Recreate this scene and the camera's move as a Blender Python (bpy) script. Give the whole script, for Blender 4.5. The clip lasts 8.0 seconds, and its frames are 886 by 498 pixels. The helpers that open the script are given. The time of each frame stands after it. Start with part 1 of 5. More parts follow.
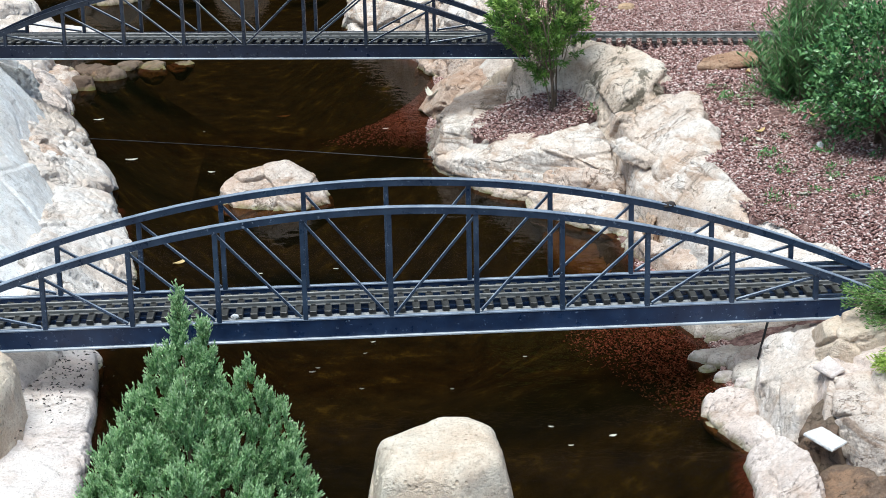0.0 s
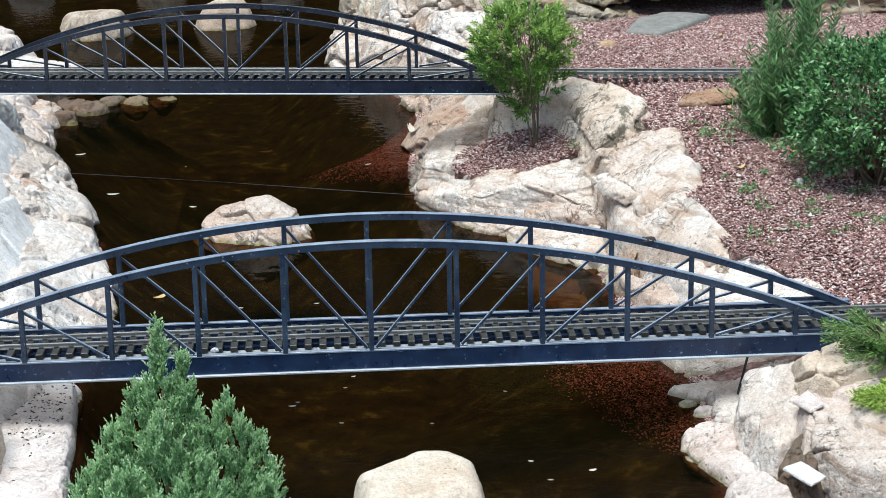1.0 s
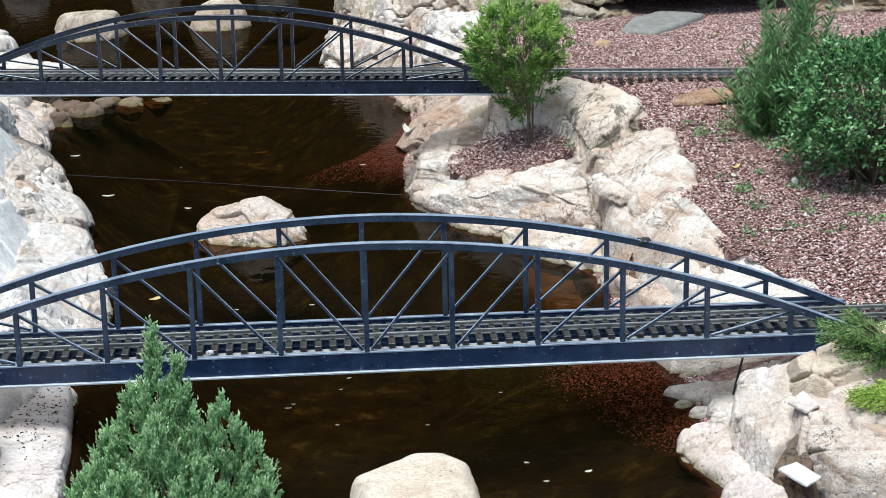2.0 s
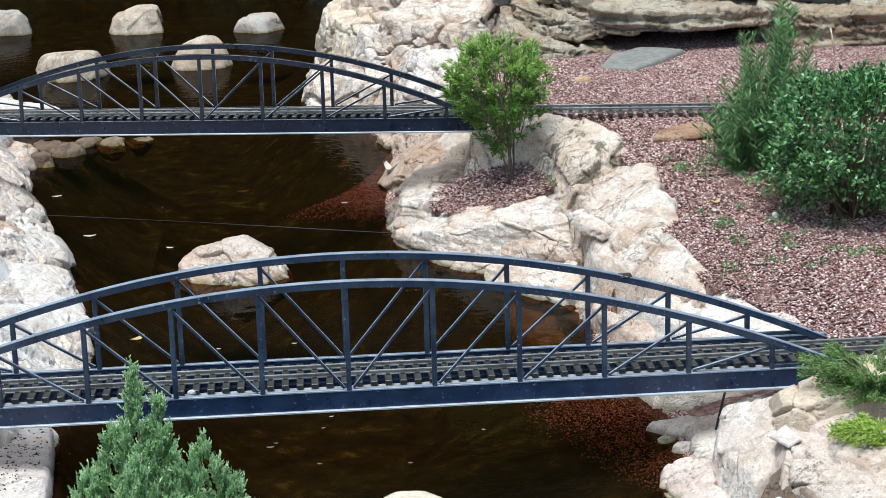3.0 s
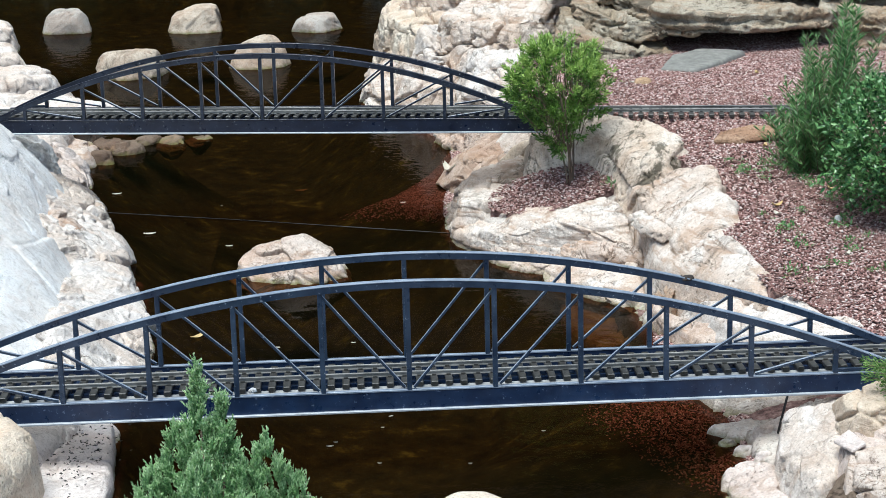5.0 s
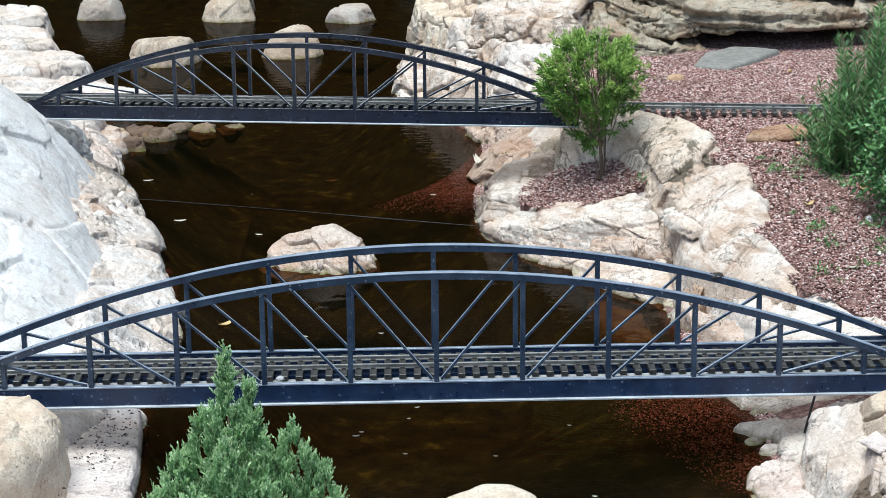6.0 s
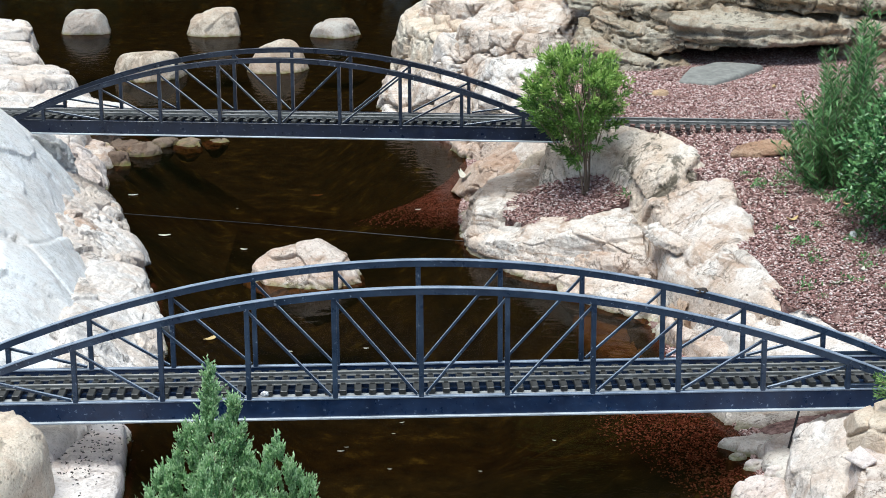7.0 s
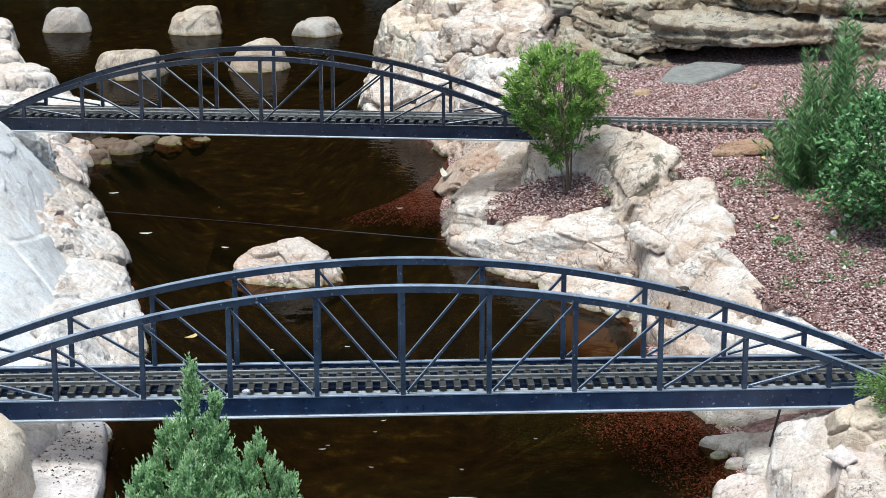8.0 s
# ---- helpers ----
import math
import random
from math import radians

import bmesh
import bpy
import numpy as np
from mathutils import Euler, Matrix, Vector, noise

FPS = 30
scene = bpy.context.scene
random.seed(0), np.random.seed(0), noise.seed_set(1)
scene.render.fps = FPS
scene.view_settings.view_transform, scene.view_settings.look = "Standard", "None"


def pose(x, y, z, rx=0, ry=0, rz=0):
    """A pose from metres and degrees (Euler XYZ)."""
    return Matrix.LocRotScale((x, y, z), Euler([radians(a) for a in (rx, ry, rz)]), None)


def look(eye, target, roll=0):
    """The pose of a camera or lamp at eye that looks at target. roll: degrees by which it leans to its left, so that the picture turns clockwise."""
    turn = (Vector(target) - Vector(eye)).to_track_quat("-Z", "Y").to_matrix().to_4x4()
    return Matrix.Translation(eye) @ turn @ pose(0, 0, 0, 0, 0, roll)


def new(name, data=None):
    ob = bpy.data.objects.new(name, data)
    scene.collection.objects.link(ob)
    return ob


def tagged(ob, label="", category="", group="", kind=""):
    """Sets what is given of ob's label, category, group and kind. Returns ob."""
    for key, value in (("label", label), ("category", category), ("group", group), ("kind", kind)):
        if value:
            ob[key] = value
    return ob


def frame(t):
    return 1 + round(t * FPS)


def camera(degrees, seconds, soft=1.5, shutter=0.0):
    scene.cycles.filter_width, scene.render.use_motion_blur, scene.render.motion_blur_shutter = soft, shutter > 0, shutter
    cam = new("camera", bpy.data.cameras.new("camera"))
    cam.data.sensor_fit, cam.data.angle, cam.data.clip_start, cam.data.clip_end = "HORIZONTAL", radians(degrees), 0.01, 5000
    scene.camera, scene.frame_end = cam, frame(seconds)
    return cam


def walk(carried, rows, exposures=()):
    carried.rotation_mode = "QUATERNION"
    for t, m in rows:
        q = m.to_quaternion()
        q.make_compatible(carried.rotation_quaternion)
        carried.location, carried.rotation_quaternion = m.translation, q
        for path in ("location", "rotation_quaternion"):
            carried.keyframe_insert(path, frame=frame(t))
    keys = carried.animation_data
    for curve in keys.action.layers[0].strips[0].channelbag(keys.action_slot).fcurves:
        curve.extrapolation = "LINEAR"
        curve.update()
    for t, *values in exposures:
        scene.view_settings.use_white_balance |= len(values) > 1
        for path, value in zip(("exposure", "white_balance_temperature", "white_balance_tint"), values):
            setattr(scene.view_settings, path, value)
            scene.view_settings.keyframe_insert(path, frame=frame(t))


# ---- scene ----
# camera: stands on the near bank and pans by hand
cam = camera(27.54, 8.0, soft=0.5)
PATH = [
    (0.0, -0.064, -3.0335, 1.2282, 72.643, 1.232, -3.362),
    (0.5, -0.0583, -3.036, 1.2276, 73.699, 0.466, -3.278),
    (1.0, -0.0588, -3.0383, 1.2218, 73.849, 0.928, -3.816),
    (1.2, -0.0582, -3.0363, 1.2257, 73.483, 0.957, -3.732),
    (2.3, -0.0538, -3.0366, 1.2295, 74.273, 1.203, -4.24),
    (2.5, -0.0501, -3.0357, 1.2348, 74.727, 1.296, -4.432),
    (3.0, -0.0507, -3.0372, 1.2285, 74.938, 1.441, -4.603),
    (3.5, -0.0536, -3.0354, 1.2292, 74.602, 0.718, -4.861),
    (4.0, -0.0537, -3.0338, 1.2296, 74.981, 0.681, -4.663),
    (4.2, -0.0567, -3.0364, 1.2308, 75.114, 0.715, -4.641),
    (5.3, -0.068, -3.0306, 1.2261, 74.836, 1.313, -2.232),
    (5.5, -0.068, -3.0306, 1.2261, 74.642, 1.039, -2.027),
    (6.0, -0.0704, -3.0345, 1.2248, 74.82, 0.504, -1.713),
    (6.5, -0.0747, -3.0359, 1.2252, 75.046, 0.136, -1.808),
    (7.0, -0.0704, -3.0364, 1.2273, 75.264, 0.34, -2.165),
    (7.5, -0.0677, -3.0382, 1.2271, 75.266, 0.263, -2.465),
    (8.0, -0.0722, -3.0356, 1.2235, 75.263, 0.086, -2.723),
]
walk(cam, [(t, pose(x, y, z, rx, ry, rz)) for t, x, y, z, rx, ry, rz in PATH], [(0.0, 0.59, 6000, 2), (8.0, 0.59, 6000, 2)])

# ---- light: bright, hazy daylight from above ----
world = bpy.data.worlds.new("daylight")
scene.world = world
world.use_nodes = True
wn = world.node_tree
sky = wn.nodes.new("ShaderNodeTexSky")
sky.sky_type, sky.sun_disc = "NISHITA", False
SUN_ELEVATION, SUN_AZIMUTH = radians(73), radians(215)
sky.sun_elevation, sky.sun_rotation = SUN_ELEVATION, SUN_AZIMUTH
sky.dust_density, sky.air_density = 2.0, 1.0
wn.links.new(sky.outputs[0], wn.nodes["Background"].inputs[0])
wn.nodes["Background"].inputs[1].default_value = 0.10
sun = new("sun", bpy.data.lights.new("sun", "SUN"))
sun.data.energy, sun.data.angle, sun.data.color = 3.2, radians(38), (1.0, 0.97, 0.93)
sun_way = Vector((math.sin(SUN_AZIMUTH) * math.cos(SUN_ELEVATION), math.cos(SUN_AZIMUTH) * math.cos(SUN_ELEVATION), math.sin(SUN_ELEVATION)))
sun.matrix_world = look(sun_way * 20, (0, 0, 0))


# ---- materials ----
def material(name, rough=0.8, metal=0.0, spec=0.5):
    m = bpy.data.materials.new(name)
    m.use_nodes = True
    b = m.node_tree.nodes["Principled BSDF"]
    b.inputs["Roughness"].default_value, b.inputs["Metallic"].default_value = rough, metal
    b.inputs["Specular IOR Level"].default_value = spec
    return m, m.node_tree, b


def node(nt, kind, **values):
    n = nt.nodes.new("ShaderNode" + kind)
    for k, v in values.items():
        n.inputs[k.replace("_", " ")].default_value = v
    return n


def coords(nt, space="Object", scale=(1, 1, 1)):
    c = nt.nodes.new("ShaderNodeTexCoord")
    mp = node(nt, "Mapping", Scale=scale)
    nt.links.new(c.outputs[space], mp.inputs[0])
    return mp.outputs[0]


def noisy(nt, vec, scale, detail=6.0, rough=0.6, distort=0.0):
    n = node(nt, "TexNoise", Scale=scale, Detail=detail, Roughness=rough, Distortion=distort)
    nt.links.new(vec, n.inputs["Vector"])
    return n.outputs[0]


def ramp(nt, fac, *stops):
    r = nt.nodes.new("ShaderNodeValToRGB")
    while len(r.color_ramp.elements) < len(stops):
        r.color_ramp.elements.new(0.5)
    for e, (p, c) in zip(r.color_ramp.elements, stops):
        e.position, e.color = p, (*c, 1) if len(c) == 3 else c
    nt.links.new(fac, r.inputs[0])
    return r.outputs[0]


def mixed(nt, fac, a, b, blend="MIX"):
    n = nt.nodes.new("ShaderNodeMix")
    n.data_type, n.blend_type = "RGBA", blend
    for src, sock in ((fac, n.inputs[0]), (a, n.inputs[6]), (b, n.inputs[7])):
        if isinstance(src, (int, float)):
            sock.default_value = src
        elif isinstance(src, tuple):
            sock.default_value = (*src, 1)
        else:
            nt.links.new(src, sock)
    return n.outputs[2]


def bumped(nt, b, height, strength, distance):
    n = node(nt, "Bump", Strength=strength, Distance=distance)
    nt.links.new(height, n.inputs["Height"])
    nt.links.new(n.outputs[0], b.inputs["Normal"])


def rock_material(name, pale, warm, dark, veins=0.5, rust=0.3, spots=0.4, pits=0.5, bands=0.0, cover=0.0):
    """Pale weathered stone: two tones in drifts, mineral grain, pits, hairline veins, rusty stains and dark lichen."""
    m, nt, b = material(name, 0.88, 0, 0.25)
    v = coords(nt)
    info = nt.nodes.new("ShaderNodeObjectInfo")
    shift = nt.nodes.new("ShaderNodeVectorMath")
    shift.operation = "ADD"
    spread = node(nt, "Math")
    spread.operation = "MULTIPLY"
    nt.links.new(info.outputs["Random"], spread.inputs[0])
    spread.inputs[1].default_value = 37.0
    nt.links.new(v, shift.inputs[0])
    nt.links.new(spread.outputs[0], shift.inputs[1])
    v = shift.outputs[0]
    col = mixed(nt, ramp(nt, noisy(nt, v, 5.5, 6, 0.62, 0.7), (0.42, (0, 0, 0)), (0.57, (1, 1, 1))), pale, warm)
    grain = noisy(nt, v, 210, 3, 0.75)
    col = mixed(nt, ramp(nt, grain, (0.54, (0, 0, 0)), (0.70, (0.55, 0.55, 0.55))), col, tuple(min(0.85, c * 1.12 + 0.02) for c in pale))
    stain = ramp(nt, noisy(nt, v, 8, 9, 0.74, 1.0), (0.52, (0, 0, 0)), (0.62, (rust, rust, rust)))
    col = mixed(nt, stain, col, (0.40, 0.235, 0.135))
    mottle = noisy(nt, v, 42, 7, 0.75, 0.4)
    col = mixed(nt, ramp(nt, mottle, (0.36, (0.45, 0.45, 0.45)), (0.50, (0, 0, 0))), col, tuple(c * 0.62 for c in warm))
    col = mixed(nt, ramp(nt, mottle, (0.54, (0, 0, 0)), (0.66, (0.4, 0.4, 0.4))), col, tuple(min(0.85, c * 1.12 + 0.02) for c in pale))
    if bands:
        streak = ramp(nt, noisy(nt, coords(nt, scale=(1.0, 1.0, 9.0)), 7.0, 7, 0.68, 0.5), (0.53, (0, 0, 0)), (0.62, (bands, bands, bands)))
        col = mixed(nt, streak, col, (0.36, 0.225, 0.14))
    col = mixed(nt, ramp(nt, grain, (0.35, (0.75, 0.75, 0.75)), (0.46, (0, 0, 0))), col, tuple((c + d) / 2 for c, d in zip(warm, dark)))
    blot = noisy(nt, v, 6.0, 12, 0.78, 0.5)
    lichen = ramp(nt, blot, (0.555 - cover, (0, 0, 0)), (0.60 - cover, (spots, spots, spots)))
    col = mixed(nt, lichen, col, (dark[0] * 1.2, dark[1] * 1.2, dark[2] * 1.2))
    line = node(nt, "Math")
    line.operation = "SUBTRACT"
    nt.links.new(noisy(nt, v, 7.5, 7, 0.62, 0.9), line.inputs[0])
    line.inputs[1].default_value = 0.5
    size = node(nt, "Math")
    size.operation = "ABSOLUTE"
    nt.links.new(line.outputs[0], size.inputs[0])
    vein = ramp(nt, size.outputs[0], (0.0, (veins, veins, veins)), (0.0035, (veins * 0.7, veins * 0.7, veins * 0.7)), (0.008, (0, 0, 0)))
    patch = ramp(nt, noisy(nt, v, 6.1, 4), (0.47, (0, 0, 0)), (0.55, (1, 1, 1)))
    vein = mixed(nt, 1.0, vein, patch, "MULTIPLY")
    col = mixed(nt, vein, col, dark)
    holes = node(nt, "TexVoronoi", Scale=75.0)
    nt.links.new(v, holes.inputs["Vector"])
    pit = ramp(nt, holes.outputs["Distance"], (0.12, (pits, pits, pits)), (0.24, (0, 0, 0)))
    pit = mixed(nt, 1.0, pit, ramp(nt, noisy(nt, v, 17, 5, 0.6), (0.50, (0, 0, 0)), (0.60, (1, 1, 1))), "MULTIPLY")
    col = mixed(nt, pit, col, dark)
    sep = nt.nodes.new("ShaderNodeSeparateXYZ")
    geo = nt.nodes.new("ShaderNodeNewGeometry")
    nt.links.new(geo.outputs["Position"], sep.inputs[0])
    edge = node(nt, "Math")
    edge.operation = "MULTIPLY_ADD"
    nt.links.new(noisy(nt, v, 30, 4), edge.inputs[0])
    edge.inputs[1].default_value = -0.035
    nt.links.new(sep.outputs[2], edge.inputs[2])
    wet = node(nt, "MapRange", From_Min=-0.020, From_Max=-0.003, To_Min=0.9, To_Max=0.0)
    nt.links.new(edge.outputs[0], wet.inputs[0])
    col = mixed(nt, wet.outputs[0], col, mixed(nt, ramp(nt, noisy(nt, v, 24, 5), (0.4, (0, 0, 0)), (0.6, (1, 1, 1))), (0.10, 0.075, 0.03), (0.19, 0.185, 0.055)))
    nt.links.new(col, b.inputs["Base Color"])
    h = mixed(nt, 0.4, mixed(nt, 0.22, noisy(nt, v, 85, 6, 0.7), noisy(nt, v, 13, 9, 0.75, 0.6)), grain)
    h = mixed(nt, pit, mixed(nt, vein, h, (0, 0, 0)), (0, 0, 0))
    bumped(nt, b, h, 0.9, 0.010)
    return m


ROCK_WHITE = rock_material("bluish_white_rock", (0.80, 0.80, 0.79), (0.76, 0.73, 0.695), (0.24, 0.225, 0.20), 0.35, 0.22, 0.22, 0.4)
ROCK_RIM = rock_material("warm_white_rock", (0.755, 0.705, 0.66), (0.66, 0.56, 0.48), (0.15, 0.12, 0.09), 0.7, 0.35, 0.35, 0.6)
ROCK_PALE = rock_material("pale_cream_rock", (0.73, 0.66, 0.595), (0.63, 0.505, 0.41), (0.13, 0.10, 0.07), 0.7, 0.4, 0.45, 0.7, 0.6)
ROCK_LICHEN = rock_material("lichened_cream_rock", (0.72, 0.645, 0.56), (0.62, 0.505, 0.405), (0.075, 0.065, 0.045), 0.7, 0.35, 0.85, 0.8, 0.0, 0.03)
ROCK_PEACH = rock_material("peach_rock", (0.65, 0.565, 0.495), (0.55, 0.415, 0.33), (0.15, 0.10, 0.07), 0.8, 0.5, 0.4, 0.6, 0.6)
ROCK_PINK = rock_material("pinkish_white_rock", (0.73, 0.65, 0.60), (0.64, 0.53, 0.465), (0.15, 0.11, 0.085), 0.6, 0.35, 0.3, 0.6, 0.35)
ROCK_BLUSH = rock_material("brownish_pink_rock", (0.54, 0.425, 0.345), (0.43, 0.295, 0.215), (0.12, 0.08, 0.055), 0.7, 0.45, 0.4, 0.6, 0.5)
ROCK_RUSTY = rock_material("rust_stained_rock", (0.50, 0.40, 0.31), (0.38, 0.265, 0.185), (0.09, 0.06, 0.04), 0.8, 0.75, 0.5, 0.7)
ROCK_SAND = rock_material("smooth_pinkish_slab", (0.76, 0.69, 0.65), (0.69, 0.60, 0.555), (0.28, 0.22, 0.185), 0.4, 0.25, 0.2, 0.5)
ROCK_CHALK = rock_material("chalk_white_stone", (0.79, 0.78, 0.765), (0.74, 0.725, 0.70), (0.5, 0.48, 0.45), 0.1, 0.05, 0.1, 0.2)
# brown stone whose colour is darkened further to hold the shade it sits in
ROCK_BROWN_SHADE = rock_material("shade_darkened_brown_rock", (0.20, 0.155, 0.115), (0.155, 0.105, 0.075), (0.08, 0.06, 0.04), 0.8, 0.5, 0.5)
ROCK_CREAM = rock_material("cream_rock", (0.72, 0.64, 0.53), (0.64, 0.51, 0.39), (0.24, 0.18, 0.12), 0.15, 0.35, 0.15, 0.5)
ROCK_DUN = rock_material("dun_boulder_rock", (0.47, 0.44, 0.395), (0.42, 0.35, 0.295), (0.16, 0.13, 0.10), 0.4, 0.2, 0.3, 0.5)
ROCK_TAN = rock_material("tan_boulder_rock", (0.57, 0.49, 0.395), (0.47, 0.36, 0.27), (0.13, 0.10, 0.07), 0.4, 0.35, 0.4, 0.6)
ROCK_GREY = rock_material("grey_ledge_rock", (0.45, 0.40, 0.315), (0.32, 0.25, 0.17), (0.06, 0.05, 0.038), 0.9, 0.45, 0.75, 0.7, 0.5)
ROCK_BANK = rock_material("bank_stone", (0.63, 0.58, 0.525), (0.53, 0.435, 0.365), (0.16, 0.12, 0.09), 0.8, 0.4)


def chip_material():
    m, nt, b = material("red_gravel_chips", 0.85, 0, 0.35)
    g = nt.nodes.new("ShaderNodeNewGeometry")
    col = ramp(nt, g.outputs["Random Per Island"], (0.0, (0.075, 0.035, 0.03)), (0.25, (0.25, 0.125, 0.11)), (0.55, (0.42, 0.245, 0.215)), (0.82, (0.58, 0.42, 0.385)), (1.0, (0.78, 0.68, 0.63)))
    col = mixed(nt, ramp(nt, noisy(nt, coords(nt), 5, 5), (0.42, (0, 0, 0)), (0.68, (0.4, 0.4, 0.4))), col, (0.13, 0.075, 0.06))
    nt.links.new(col, b.inputs["Base Color"])
    return m


CHIPS = chip_material()


def soil_material():
    m, nt, b = material("soil_and_silt", 0.95, 0, 0.2)
    v = coords(nt)
    soil = ramp(nt, noisy(nt, v, 60, 8, 0.7), (0.35, (0.06, 0.034, 0.03)), (0.5, (0.18, 0.105, 0.092)), (0.68, (0.34, 0.23, 0.20)))
    silt = ramp(nt, noisy(nt, v, 14, 8, 0.7), (0.38, (0.010, 0.012, 0.004)), (0.57, (0.034, 0.042, 0.011)), (0.72, (0.14, 0.19, 0.04)))
    sep = nt.nodes.new("ShaderNodeSeparateXYZ")
    nt.links.new(v, sep.inputs[0])
    mr = node(nt, "MapRange", From_Min=-0.02, From_Max=0.004)
    nt.links.new(sep.outputs[2], mr.inputs[0])
    turf = ramp(nt, noisy(nt, v, 9, 8, 0.7), (0.35, (0.035, 0.05, 0.015)), (0.65, (0.10, 0.115, 0.045)))
    away = node(nt, "VectorMath")
    away.operation = "LENGTH"
    nt.links.new(v, away.inputs[0])
    far = node(nt, "MapRange", From_Min=6.4, From_Max=8.4)
    ragged = node(nt, "Math")
    ragged.operation = "MULTIPLY_ADD"
    nt.links.new(noisy(nt, v, 0.9, 6, 0.6), ragged.inputs[0])
    ragged.inputs[1].default_value = 4.0
    nt.links.new(away.outputs["Value"], ragged.inputs[2])
    nt.links.new(ragged.outputs[0], far.inputs[0])
    soil = mixed(nt, far.outputs[0], soil, turf)
    nt.links.new(mixed(nt, mr.outputs[0], silt, soil), b.inputs["Base Color"])
    bumped(nt, b, noisy(nt, v, 80, 8, 0.7), 0.8, 0.01)
    return m


SOIL = soil_material()


def water_material():
    """Tea-coloured pond water: tinted see-through body, Fresnel gloss, faint ripples."""
    m = bpy.data.materials.new("pond_water")
    m.use_nodes = True
    nt = m.node_tree
    nt.nodes.clear()
    out = nt.nodes.new("ShaderNodeOutputMaterial")
    body, gloss, mix = nt.nodes.new("ShaderNodeBsdfTransparent"), nt.nodes.new("ShaderNodeBsdfGlossy"), nt.nodes.new("ShaderNodeMixShader")
    body.inputs[0].default_value = (0.36, 0.146, 0.088, 1)
    gloss.inputs["Roughness"].default_value = 0.05
    gloss.inputs["Color"].default_value = (0.25, 0.245, 0.24, 1)
    fres = node(nt, "Fresnel", IOR=1.33)
    v = coords(nt)
    bump = node(nt, "Bump", Strength=0.2, Distance=0.01)
    nt.links.new(noisy(nt, v, 22, 3, 0.5), bump.inputs["Height"])
    nt.links.new(bump.outputs[0], fres.inputs["Normal"])
    nt.links.new(bump.outputs[0], gloss.inputs["Normal"])
    nt.links.new(fres.outputs[0], mix.inputs[0])
    murk, muddy = nt.nodes.new("ShaderNodeBsdfDiffuse"), nt.nodes.new("ShaderNodeMixShader")
    murk.inputs[0].default_value = (0.080, 0.076, 0.026, 1)
    muddy.inputs[0].default_value = 0.027
    nt.links.new(body.outputs[0], muddy.inputs[1])
    nt.links.new(murk.outputs[0], muddy.inputs[2])
    nt.links.new(muddy.outputs[0], mix.inputs[1])
    nt.links.new(gloss.outputs[0], mix.inputs[2])
    nt.links.new(mix.outputs[0], out.inputs[0])
    return m


WATER = water_material()


def steel_material(name, a, b_col, rust):
    m, nt, b = material(name, 0.42, 0.0, 0.5)
    v = coords(nt)
    col = mixed(nt, ramp(nt, noisy(nt, v, 18, 6, 0.65), (0.35, (0, 0, 0)), (0.7, (1, 1, 1))), a, b_col)
    col = mixed(nt, ramp(nt, noisy(nt, v, 120, 5, 0.7), (0.62, (0, 0, 0)), (0.72, (0.8, 0.8, 0.8))), col, rust)
    nt.links.new(col, b.inputs["Base Color"])
    nt.links.new(ramp(nt, noisy(nt, v, 40, 5), (0.3, (0.22, 0.22, 0.22)), (0.7, (0.5, 0.5, 0.5))), b.inputs["Roughness"])
    bumped(nt, b, noisy(nt, v, 260, 4), 0.25, 0.001)
    return m


STEEL = steel_material("blue_black_painted_steel", (0.005, 0.014, 0.042), (0.017, 0.037, 0.088), (0.28, 0.34, 0.44))
FRAME = steel_material("slate_blue_frame_paint", (0.010, 0.022, 0.048), (0.046, 0.072, 0.118), (0.40, 0.46, 0.55))
FRAME_OLD = steel_material("weathered_dark_frame_paint", (0.005, 0.009, 0.020), (0.026, 0.036, 0.060), (0.38, 0.40, 0.42))
# pale blue that paints the sky highlight onto tops of the near bridge
SKY_LIT_PAINT = steel_material("sky_lit_blue_top", (0.15, 0.19, 0.255), (0.32, 0.375, 0.455), (0.03, 0.05, 0.08))
STEEL_OLD = steel_material("weathered_black_steel", (0.003, 0.006, 0.018), (0.011, 0.018, 0.042), (0.28, 0.29, 0.30))
# bare metal of the bottom flanges, and painted highlight of the far diagonals
WORN_AND_LIT = steel_material("worn_bare_and_lit_edge", (0.30, 0.33, 0.37), (0.48, 0.51, 0.54), (0.10, 0.10, 0.12))
RAIL = steel_material("dull_brass_rail", (0.13, 0.13, 0.125), (0.30, 0.295, 0.28), (0.42, 0.41, 0.38))
TIE = steel_material("weathered_dark_plastic", (0.022, 0.022, 0.021), (0.080, 0.077, 0.070), (0.20, 0.19, 0.175))
DECK = steel_material("dusty_deck_plate", (0.26, 0.265, 0.27), (0.52, 0.52, 0.50), (0.16, 0.15, 0.14))


def leaf_material(name, dark, light, gloss=0.45, through_light=0.25):
    m, nt, b = material(name, gloss, 0, 0.4)
    g = nt.nodes.new("ShaderNodeNewGeometry")
    col = ramp(nt, g.outputs["Random Per Island"], (0.0, dark), (1.0, light))
    nt.links.new(col, b.inputs["Base Color"])
    b.inputs["Subsurface Weight"].default_value = 0.0
    tr = nt.nodes.new("ShaderNodeBsdfTranslucent")
    nt.links.new(col, tr.inputs[0])
    mx = nt.nodes.new("ShaderNodeMixShader")
    mx.inputs[0].default_value = through_light
    nt.links.new(b.outputs[0], mx.inputs[1])
    nt.links.new(tr.outputs[0], mx.inputs[2])
    nt.links.new(mx.outputs[0], nt.nodes["Material Output"].inputs[0])
    return m


